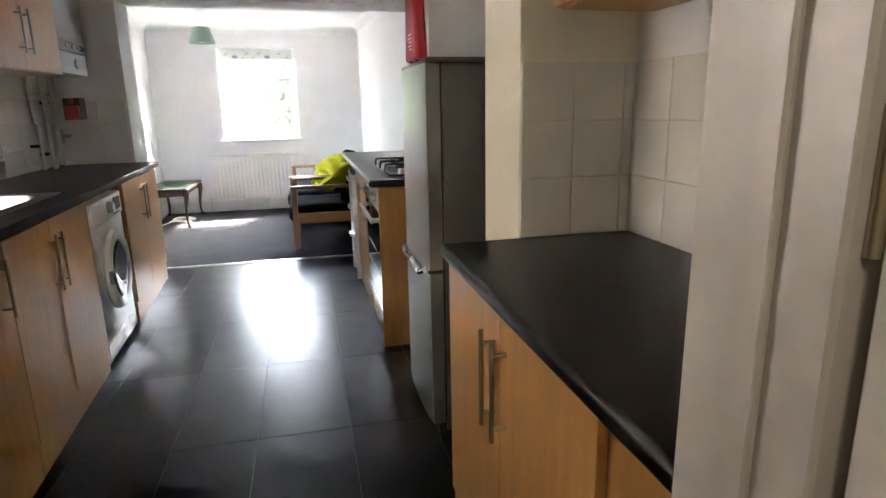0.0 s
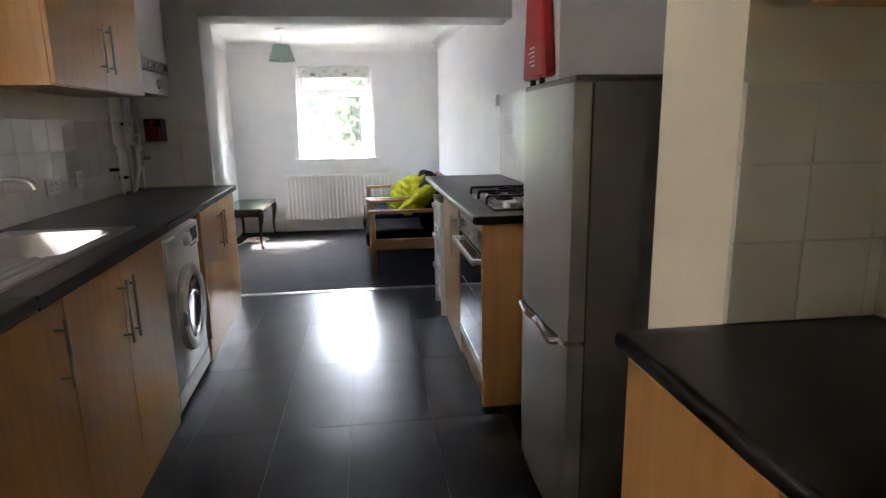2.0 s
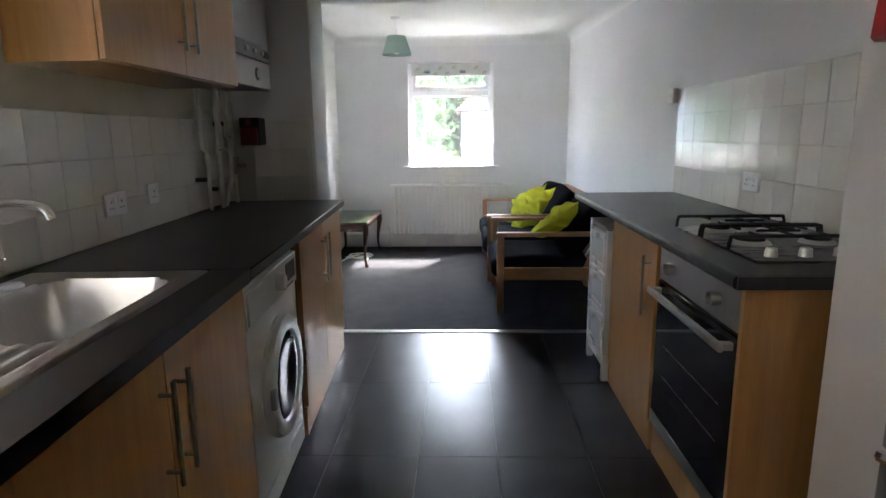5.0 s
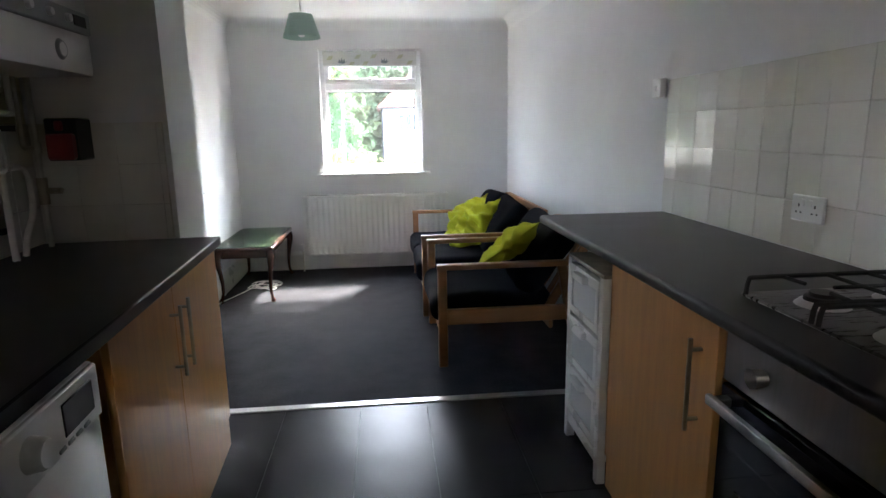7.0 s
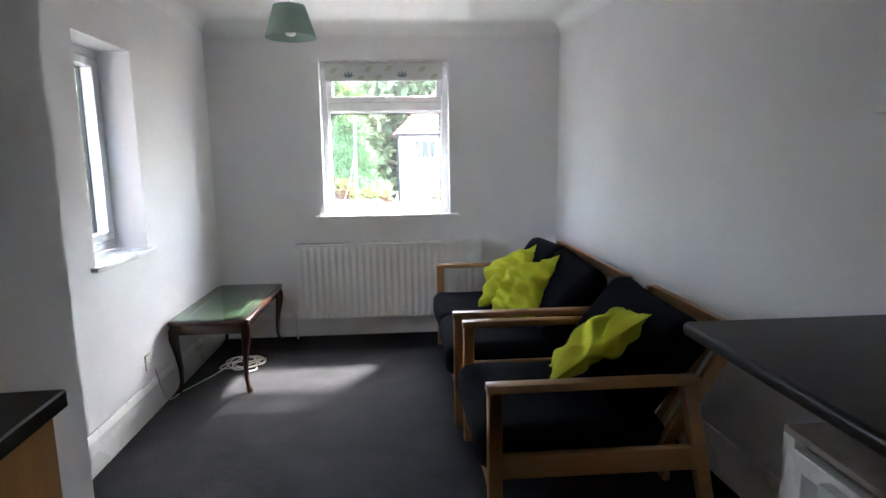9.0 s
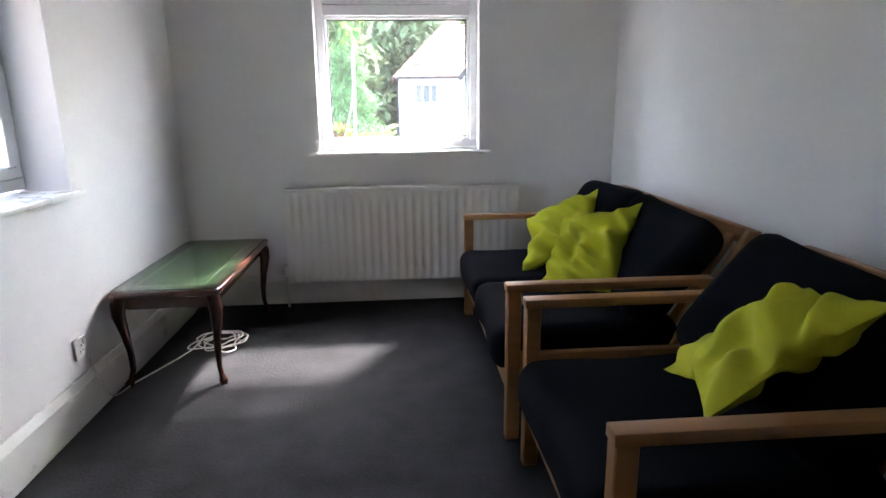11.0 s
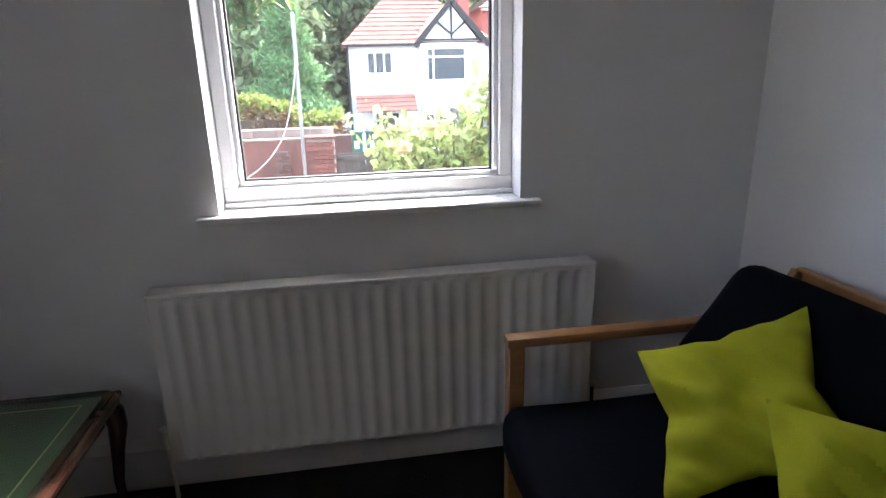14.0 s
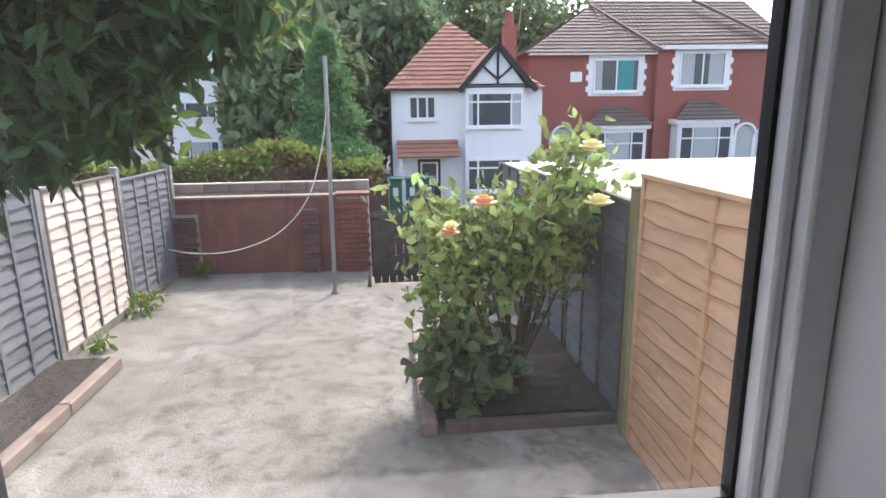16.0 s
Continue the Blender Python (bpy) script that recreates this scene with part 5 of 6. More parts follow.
# fences
def fence_panel(y0, y1, x, z0, z1, side, boards, battens, material, bmat, label, group, wavy=0.004):
    f = thing("lap_fence", (x, (y0 + y1) / 2, z0), label, "fence", group)
    n = boards
    h = (z1 - z0) / n
    rs = random.Random(int(y0 * 100))
    for k in range(n):
        za, zb = z0 + k * h - 0.012, z0 + (k + 1) * h
        bm = bmesh.new()
        m = 6
        lo, hi = [], []
        for i in range(m + 1):
            y = y0 + (y1 - y0) * i / m
            w = wavy * math.sin(i * 1.9 + k * 2.1) * 3 + rs.uniform(-wavy, wavy)
            lo.append((x + side * 0.026, y, za + w))
            hi.append((x + side * 0.002, y, zb + wavy * rs.uniform(-1, 1)))
        vl, vh = [bm.verts.new(p) for p in lo], [bm.verts.new(p) for p in hi]
        bl, bh = [bm.verts.new((p[0] - side * 0.008, p[1], p[2])) for p in lo], [bm.verts.new((p[0] - side * 0.008, p[1], p[2])) for p in hi]
        vm = [bm.verts.new((p[0] - side * 0.002, p[1], p[2] + 0.006 + 0.004 * abs(math.sin(i * 2.3 + k)))) for i, p in enumerate(lo)]
        for i in range(m):
            ma, mb = vm[i], vm[i + 1]
            bm.faces.new((ma, mb, vh[i + 1], vh[i]))
            # darker lower strip paints the shadow line beneath each lap
            bm.faces.new((vl[i], vl[i + 1], mb, ma)).material_index = 1
            bm.faces.new((bl[i + 1], bl[i], bh[i], bh[i + 1]))
            bm.faces.new((vl[i], bl[i], bl[i + 1], vl[i + 1]))
        part("slat", bm, [material, M_LAPSHADE if material is M_FENCENEW else M_GATE if material is M_FENCEOLD else M_FENCEPALE], f, smooth=False)
    for k in range(battens):
        y = y0 + 0.03 + (y1 - y0 - 0.06) * k / (battens - 1)
        part("batten", box(x + side * 0.012, x + side * 0.032, y - 0.02, y + 0.02, z0, z1 + 0.01, 0.002), bmat, f)
    part("cap_rail", box(x - 0.02, x + 0.036 * side if side > 0 else x + 0.02, y0, y1, z1, z1 + 0.03, 0.003) if side > 0 else box(x - 0.036, x + 0.02, y0, y1, z1, z1 + 0.03, 0.003), bmat, f)
    return f


def fence_post(x, y, z1, material, label):
    p = thing("fence_post", (x, y, GZ), label, "post", "fence posts")
    part("post", box(x - 0.04, x + 0.04, y - 0.04, y + 0.04, GZ, z1 - 0.03, 0.004), material, p)
    part("cap", prism([(x - 0.05, y - 0.05, z1 - 0.03), (x + 0.05, y - 0.05, z1 - 0.03), (x + 0.05, y + 0.05, z1 - 0.03), (x - 0.05, y + 0.05, z1 - 0.03)], (0, 0, 0.025), 0.004), material, p)


FX = -3.4
# unseen grey wall, added to cut the sky from the sink window
nw_ = solid("wall_neighbour", box(-3.8, -3.5, -8.0, 5.2, SZ, 4.6), M_MORTAR, "plain grey wall added out of view to dim the sink window", "wall", smooth=False)
# added unseen block over the kitchen, keeping sun off the grey side wall
solid("wall_upper", box(XL - 0.3, XR + T, -2.55, 5.2, 2.57, 5.5), M_BRICKD, "plain brick block added unseen above the kitchen to shade the passage", "wall", smooth=False)
# slab and the next two pale panels: added beyond the side window for brightness
solid("pavement_side", box(-3.45, XLL - 0.25, -6.0, 8.508, SZ, GZ), M_CONC, "concrete slab added beside the house to brighten the side window", "path", smooth=False)
fence_panel(5.36, 6.88, FX, GZ + 0.1, 0.72, 1, 14, 5, M_FENCEPALE, M_FENCEOLD, "pale weathered lap fence panel added beyond the side window", "lap fence panels")
fence_panel(6.98, 8.50, FX, GZ + 0.1, 0.72, 1, 14, 5, M_FENCEPALE, M_FENCEOLD, "pale weathered lap fence panel added beyond the side window", "lap fence panels")
fence_panel(8.6, 10.10, FX, GZ + 0.1, 0.88, 1, 14, 5, M_FENCEOLD, M_FENCEOLD, "grey weathered lap fence panel", "lap fence panels")
fence_panel(10.2, 11.72, FX, GZ + 0.1, 0.88, 1, 14, 5, M_FENCEOLD, M_FENCEOLD, "grey weathered lap fence panel", "lap fence panels")
fence_panel(11.82, 13.34, FX, GZ + 0.1, 0.87, 1, 14, 5, M_FENCEOLD, M_FENCEOLD, "grey weathered lap fence panel", "lap fence panels")
fence_panel(13.44, 14.96, FX, GZ + 0.1, 0.82, 1, 14, 5, M_FENCEPALE, M_GATE, "pale bleached fence panel with dark battens", "lap fence panels")
fence_panel(15.06, 16.56, FX, GZ + 0.1, 0.74, 1, 14, 5, M_FENCEOLD, M_FENCEOLD, "grey weathered lap fence panel beside the brick wall", "lap fence panels")
for y in (10.15, 11.77, 13.39, 15.01):
    fence_post(FX, y, 0.93, M_GALV, "grey concrete fence post")
fence_post(FX + 0.02, 16.63, 0.85, M_GALV, "grey fence post at the wall corner")
solid("gravel_board", box(FX - 0.02, FX + 0.03, 3.0, 16.6, GZ, GZ + 0.1, 0.004), M_CONC, "concrete gravel board under the fence", "gravel board", kind="", at=(FX, 12.5, GZ))
RX = 1.52
fence_panel(9.75, 11.5, RX, GZ + 0.02, 1.06, -1, 15, 3, M_FENCENEW, M_FENCENEW, "new orange larch lap fence panel", "right fence panels", 0.0045)
fence_panel(8.6, 9.7, RX, GZ + 0.02, 1.06, -1, 15, 3, M_FENCENEW, M_FENCENEW, "new orange larch lap fence panel by the house", "right fence panels", 0.0045)
for a, b, zt in ((11.68, 13.1, 0.85), (13.15, 14.7, 0.80), (14.75, 16.5, 0.74)):
    fence_panel(a, b, RX + 0.01, GZ + 0.02, zt, -1, 12, 4, M_FENCEOLD, M_GATE, "dark grey weathered lap fence panel", "right fence panels")
fence_post(RX, 11.59, 1.0, M_POSTW, "green-stained timber fence post")
fence_post(RX, 9.72, 1.06, M_POSTW, "green-stained timber fence post by the house")


# brick work
def bricks(parent, x0, x1, y, z0, z1, depth, mats, face=-1, bw=0.215, bh=0.065, j=0.01):
    """Bricks of one face across y, laid in half bond, proud of their mortar."""
    meshes = {}
    rs = random.Random(7)
    row, z = 0, z0
    while z + bh < z1 + 0.02:
        x = x0 - (bw / 2 + j / 2 if row % 2 else 0)
        while x < x1 - 0.02:
            a, b = max(x, x0), min(x + bw, x1)
            if b - a > 0.03:
                key = round(b - a, 3)
                if key not in meshes:
                    meshes[key] = mesh_of(box(-key / 2, key / 2, -depth / 2, depth / 2, -bh / 2, bh / 2, 0.004), "brick", mats[0])
                ob = new("brick", meshes[key])
                ob.parent = parent
                ob.location = Vector(((a + b) / 2, y + face * (depth / 2 - 0.004) + rs.uniform(-0.002, 0.002), z + bh / 2)) - ORIG[parent.name]
            x += bw + j
        z += bh + j
        row += 1


gw = thing("garden_wall", (-1.9, 16.65, GZ), "red painted garden wall with brick piers and coping", "wall")
part("wall_face", box(-3.38, -0.97, 16.62, 16.75, GZ, 0.30), M_RENDERR, gw)
part("coping", box(-3.38, -0.97, 16.585, 16.78, 0.30, 0.335, 0.006), M_EDGING, gw, "brick-on-edge coping")
for a, b, zt in ((-3.38, -3.02, 0.08), (-1.52, -1.26, 0.12)):
    part("pier_core", box(a + 0.006, b - 0.006, 16.55, 16.62, GZ, zt), M_MORTAR, gw)
    bricks(gw, a, b, 16.55, GZ + 0.005, zt, 0.03, [M_BRICKD])
part("pillar_core", box(-0.964, -0.506, 16.53, 16.78, GZ - 0.3, 0.31), M_MORTAR, gw)
bricks(gw, -0.97, -0.50, 16.53, GZ + 0.0, 0.31, 0.03, [M_BRICK])
part("pillar_cap", box(-0.99, -0.48, 16.49, 16.80, 0.315, 0.36, 0.006), M_BRICK, gw)
bw_ = solid("block_wall", box(-9.0, -0.56, 18.22, 18.4, SZ, 0.36), M_MORTAR, "low grey block wall beyond the garden", "wall", at=(-4.7, 18.3, SZ))
block_mesh = mesh_of(box(-0.215, 0.215, -0.02, 0.02, -0.075, 0.075, 0.008), "block", M_EDGING)
for r_ in range(4):
    for k in range(19):
        ob = new("block", block_mesh)
        ob.parent = bw_
        ob.location = Vector((-8.7 + 0.44 * k + 0.2 * (r_ % 2) - 0.2, 18.205, 0.28 - 0.16 * r_)) - ORIG[bw_.name]
solid("brick_stub", box(-0.55, -0.2, 18.2, 18.42, SZ, 0.2, 0.01), M_BRICKD, "dark brick wall end by the bins", "wall", at=(-0.2, 18.3, SZ))
gt = thing("garden_gate", (0.0, 16.56, GZ - 0.3), "dark weathered board gate with a diagonal brace", "gate")
for k in range(8):
    part("board", box(-0.46 + 0.118 * k, -0.352 + 0.118 * k, 16.57, 16.59, GZ - 0.22, 0.05 + 0.01 * (k % 2), 0.003), M_GATE, gt)
for zz in (GZ - 0.05, -0.4, -0.03):
    part("ledge", box(-0.46, 0.48, 16.54, 16.57, zz - 0.045, zz + 0.045, 0.003), M_GATE, gt)
part("brace", join(beam((-0.44, 16.545, GZ + 0.0), (0.44, 16.545, -0.42), 0.03, 0.085, 0.003), beam((-0.44, 16.545, -0.36), (0.44, 16.545, -0.08), 0.03, 0.085, 0.003)), M_GATE, gt)
part("latch", box(-0.47, -0.36, 16.525, 16.54, -0.06, -0.03, 0.003), M_IRON, gt)

# washing-line pole
wp = thing("line_pole", (-0.95, 15.4, GZ), "grey metal washing-line pole standing in the yard", "pole")
part("pole", rod((-0.95, 15.4, GZ), (-0.91, 15.4, 2.2), 0.028, 0.026, 14), M_GALV, wp)
part("base_collar", rod((-0.95, 15.4, GZ), (-0.95, 15.4, GZ + 0.03), 0.06, 0.045), M_CONC, wp)
solid("washing_line", tube(smooth_line([(-0.93, 15.38, 1.52), (-1.02, 15.4, 1.05), (-1.25, 15.5, 0.42), (-1.7, 15.7, -0.06), (-2.3, 15.9, -0.32), (-2.9, 16.1, -0.40), (-3.36, 16.25, -0.36)], 8), 0.009, 6), M_CABLE,
      "slack white washing line between pole and fence", "washing line", kind="", at=(-0.93, 15.38, 1.5))

# raised bed on the left, planter with the rose
bd = thing("raised_bed", (-3.15, 11.5, GZ), "narrow soil bed edged with worn stones along the fence", "flower bed")


def soil_bm(x0, x1, y0, y1, z, amp, seed):
    bm = bmesh.new()
    nx, ny = 14, 40
    g = [[bm.verts.new((x0 + (x1 - x0) * i / nx, y0 + (y1 - y0) * j / ny, z + amp * noise.noise(Vector((i * 0.7 + seed, j * 0.6, 0))) + amp * 0.5 * noise.noise(Vector((i * 2.1, j * 2.3 + seed, 0))))) for i in range(nx + 1)] for j in range(ny + 1)]
    for j in range(ny):
        for i in range(nx):
            bm.faces.new((g[j][i], g[j][i + 1], g[j + 1][i + 1], g[j + 1][i]))
    return bm


part("soil", soil_bm(FX + 0.03, -2.84, 8.6, 13.3, GZ + 0.09, 0.03, 3), M_SOIL, bd)
edge_mesh = mesh_of(box(-0.06, 0.06, -0.11, 0.11, -0.06, 0.06, 0.012), "edging_brick", M_EDGING)
rs_e = random.Random(3)
kerb_mesh = mesh_of(box(-0.055, 0.055, -0.465, 0.465, -0.06, 0.06, 0.014), "edging_stone", M_EDGING)
for k in range(5):
    ob = new("edging_stone", kerb_mesh)
    ob.parent = bd
    ob.location = Vector((-2.82 + rs_e.uniform(-0.01, 0.01), 9.03 + 0.938 * k, GZ + 0.06)) - ORIG[bd.name]
    ob.rotation_euler = (rs_e.uniform(-0.008, 0.008), rs_e.uniform(-0.05, 0.05), rs_e.uniform(-0.012, 0.012))
pb = thing("planter", (0.7, 12.6, GZ), "low brick-edged planter with dark soil around the rose", "planter")
part("soil", soil_bm(0.12, 1.49, 11.8, 13.7, GZ + 0.09, 0.03, 9), M_SOIL, pb)
part("edging_board", box(0.2, 1.49, 11.72, 11.79, GZ, GZ + 0.085, 0.006), M_GATE, pb, "dark edging board")
for k in range(8):
    ob = new("edging_brick", edge_mesh)
    ob.parent = pb
    ob.location = Vector((0.08, 11.80 + 0.232 * k, GZ + 0.062)) - ORIG[pb.name]
    ob.rotation_euler = (0, 0, rs_e.uniform(-0.04, 0.04))
ro = thing("rose_bush", (0.85, 12.6, GZ + 0.08), "tall straggling rose bush with yellow and peach blooms", "rose bush")
rr = random.Random(12)
tips = []
for k in range(20):
    u = k / 19
    bx_, by_ = 0.80 + 0.14 * u + rr.uniform(-0.04, 0.04), 12.45 + rr.uniform(-0.12, 0.12)
    h = 1.75 + 0.35 * u + rr.uniform(-0.5, 0.22)
    top = Vector((-0.02 + 1.55 * u + rr.uniform(-0.08, 0.08), 12.35 + rr.uniform(-0.35, 0.35), GZ + h))
    mid = Vector((bx_ * 0.45 + top.x * 0.55 + rr.uniform(-0.05, 0.05), by_ * 0.5 + top.y * 0.5, GZ + h * 0.58))
    line = smooth_line([(bx_, by_, GZ + 0.08), mid, top], 6)
    part("stem", tube(line, [0.015 - 0.0009 * i for i in range(len(line))], 6), M_BARK, ro)
    tips.append((mid, top))
part("main_stem", tube(smooth_line([(0.84, 12.4, GZ + 0.06), (0.9, 12.4, GZ + 0.5), (1.0, 12.42, GZ + 1.0)], 5), [0.035 - 0.0015 * i for i in range(11)], 8), M_BARK, ro)
rp = []
rsn = np.random.RandomState(5)
for mid, top in tips:
    for _ in range(108):
        c = mid.lerp(top, rsn.rand() ** 0.8)
        rp.append((c.x + rsn.normal() * 0.11, c.y + rsn.normal() * 0.11, c.z + rsn.normal() * 0.11))
rp += blob_points(330, (0.25, 12.15, GZ + 0.95), (0.34, 0.28, 0.55), 61, 0.3).tolist()
rp += blob_points(240, (1.25, 12.4, GZ + 1.25), (0.32, 0.3, 0.5), 65, 0.3).tolist()
tagged(leaves("foliage", rp, 0.098, M_LEAFR, ro, "", 7, 0.62, 0.15), kind="stuff")
# inner leaves take a darker green, standing for the shade inside the bush
tagged(leaves("inner_foliage", blob_points(330, (0.66, 12.45, GZ + 0.9), (0.62, 0.4, 0.55), 62, 0.3), 0.09, M_LEAFM, ro, "dark green inner leaves, shade inside the bush put into their colour", 17, 0.62, 0.15), kind="stuff")
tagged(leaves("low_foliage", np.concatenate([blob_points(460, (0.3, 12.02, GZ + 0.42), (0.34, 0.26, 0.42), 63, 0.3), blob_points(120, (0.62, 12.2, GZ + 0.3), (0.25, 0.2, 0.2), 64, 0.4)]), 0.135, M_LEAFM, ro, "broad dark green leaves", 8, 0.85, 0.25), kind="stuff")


def bloom(at, r, material, seed):
    bms = []
    q = random.Random(seed)
    for ring, (n, rad, tilt) in enumerate(((5, 0.35, 20), (7, 0.7, 48), (9, 1.0, 72))):
        for k in range(n):
            a = 2 * math.pi * k / n + ring * 0.5 + q.uniform(-0.1, 0.1)
            m = Matrix.Translation(at) @ Matrix.Rotation(a, 4, "Z") @ Matrix.Rotation(radians(tilt), 4, "Y") @ Matrix.Translation((0, 0, r * 0.5))
            bm = bmesh.new()
            bmesh.ops.create_uvsphere(bm, u_segments=6, v_segments=4, radius=r * 0.5, matrix=m @ Matrix.Diagonal((0.18, 0.75, 1.0 * rad * 0.6 + 0.5, 1)))
            bms.append(bm)
    return join(*bms)


for at, r, m_, s_ in (((0.51, 11.88, 0.84), 0.105, M_ROSEP, 1), ((0.26, 11.86, 0.64), 0.08, M_ROSEP, 2), ((1.34, 11.86, 0.82), 0.115, M_ROSEY, 3), ((1.28, 11.88, 1.22), 0.1, M_ROSEY, 4), ((0.27, 11.84, 0.70), 0.06, M_ROSEY, 5)):
    part("bloom", bloom(at, r, m_, s_), m_, ro, "open rose bloom")
weeds = leaves("weeds", np.concatenate([blob_points(70, (-3.2, 14.9, GZ + 0.1), (0.2, 0.35, 0.12), 71, 0.2), blob_points(50, (-2.95, 16.45, GZ + 0.1), (0.12, 0.1, 0.12), 72, 0.2), blob_points(30, (-3.2, 13.7, GZ + 0.08), (0.15, 0.15, 0.08), 73, 0.2)]), 0.12, M_LEAFB, None, "green weeds along the fence foot", 9, 0.35, -0.4, at=(-3.2, 14.9, GZ))
tagged(weeds, category="weeds", kind="stuff")

# garage next door
gr = thing("garage", (3.8, 14.2, SZ), "neighbouring garage with a pale flat roof", "garage")
part("wall", box(1.75, 6.2, 11.9, 17.4, SZ, 0.60), M_MORTAR, gr)
part("roof", box(1.66, 6.3, 11.8, 17.5, 0.60, 0.68, 0.01), M_FELT, gr, "pale felt roof")
part("drip_edge", box(1.64, 1.66, 11.8, 17.5, 0.56, 0.675), M_GATE, gr)

# hedge, conifer, woods
hg = thing("hedge", (-4.5, 22.0, SZ), "clipped green hedge turning brown at one end", "hedge")
rs_h = np.random.RandomState(8)
hp = np.stack([rs_h.uniform(-11, -0.4, 16000), rs_h.uniform(21.4, 22.8, 16000), np.zeros(16000)], 1)
top = np.array([0.52 + 0.16 * math.sin(x * 1.3) + 0.12 * noise.noise(Vector((x * 2.2, 0, 4))) + (0.28 if -3.2 < x < -1.6 else 0) for x in hp[:, 0]])
hp[:, 2] = top - rs_h.rand(16000) ** 2.2 * 2.4
brown = (hp[:, 0] > -2.9) & (hp[:, 2] < top - 0.22) | (rs_h.rand(16000) < 0.12)
part("core", box(-11, -0.55, 21.7, 22.6, SZ, 0.3), M_BARK, hg)
tagged(leaves("green_leaves", hp[~brown], 0.13, M_HEDGE, hg, "", 10, 0.6), kind="stuff")
tagged(leaves("brown_leaves", hp[brown], 0.13, M_HEDGEB, hg, "brown dying leaves", 11, 0.6), kind="stuff")
cn = thing("conifer", (-2.1, 27.0, SZ), "dense green conifer behind the hedge", "tree")
part("trunk", rod((-2.1, 27, SZ), (-2.1, 27, 3.4), 0.16, 0.03), M_BARK, cn)
rs_c = np.random.RandomState(14)
cu = rs_c.rand(15000) ** 0.75
ca = rs_c.rand(15000) * 6.283
cz = SZ + 6.35 * (1 - cu)
lob = 1 + 0.28 * np.sin(ca * 5 + cz * 2.6) * 0.6 + 0.22 * np.sin(cz * 5.5 + ca)
cr = (0.12 + 1.75 * cu ** 0.85) * lob * (0.62 + 0.38 * rs_c.rand(15000))
tagged(leaves("crown", np.stack([-2.1 + cr * np.cos(ca), 27 + cr * np.sin(ca), cz], 1), 0.2, M_LEAFC, cn, "", 15, 0.3, -0.5), kind="stuff")
WOODS = [(-16, 50, 13, 5.5), (-8.5, 60, 14, 5.5), (-5, 44, 11.5, 4.2), (-1.0, 46, 13, 4.8), (3.5, 50, 14, 5), (8, 52, 14, 5), (13, 55, 13, 5), (-5.6, 40, 9.0, 2.7), (-3.8, 36, 8.0, 2.6), (19, 58, 12.5, 5), (-23, 50, 13, 5.5), (26, 60, 11, 5), (0.5, 40, 10, 3.0)]
for i, (x, y, h, r) in enumerate(WOODS):
    tree("woodland_tree", (x, y, SZ), h, (r, r, h * 0.4), 6500, 0.6, M_LEAFW if i % 3 else M_LEAFM, "tall dark green tree behind the houses", 100 + 7 * i, 0.3,
         [((x, y, SZ + h * 0.62), (r, r * 0.8, h * 0.38), 0.5), ((x - r * 0.4, y - 0.8, SZ + h * 0.42), (r * 0.75, r * 0.6, h * 0.3), 0.28), ((x + r * 0.45, y - 0.5, SZ + h * 0.4), (r * 0.7, r * 0.6, h * 0.3), 0.22)])


# ---- houses ----
def far_window(house, x0, x1, z0, z1, y, mullions, transom=None, glass=M_FARGLASS, curtain=None, sill=True, surround=0.0):
    fr = 0.07
    w = part("window", join(box(x0, x1, y - 0.06, y, z0, z0 + fr), box(x0, x1, y - 0.06, y, z1 - fr, z1), box(x0, x0 + fr, y - 0.06, y, z0 + fr, z1 - fr), box(x1 - fr, x1, y - 0.06, y, z0 + fr, z1 - fr),
                            *[box(m - fr / 2, m + fr / 2, y - 0.06, y, z0 + fr, z1 - fr) for m in mullions], *([box(x0 + fr, x1 - fr, y - 0.055, y, transom - 0.035, transom + 0.035)] if transom else [])), M_UPVC, house, smooth=False)
    part("pane", box(x0 + fr, x1 - fr, y - 0.02, y - 0.005, z0 + fr, z1 - fr), glass, w, smooth=False)
    if curtain:
        for a, b, m_ in curtain:
            part("curtain", box(a, b, y - 0.026, y - 0.021, z0 + fr, z1 - fr), m_, w, smooth=False)
    if sill:
        part("sill", box(x0 - 0.06, x1 + 0.06, y - 0.14, y, z0 - 0.09, z0), M_UPVC, w, smooth=False)
    return w


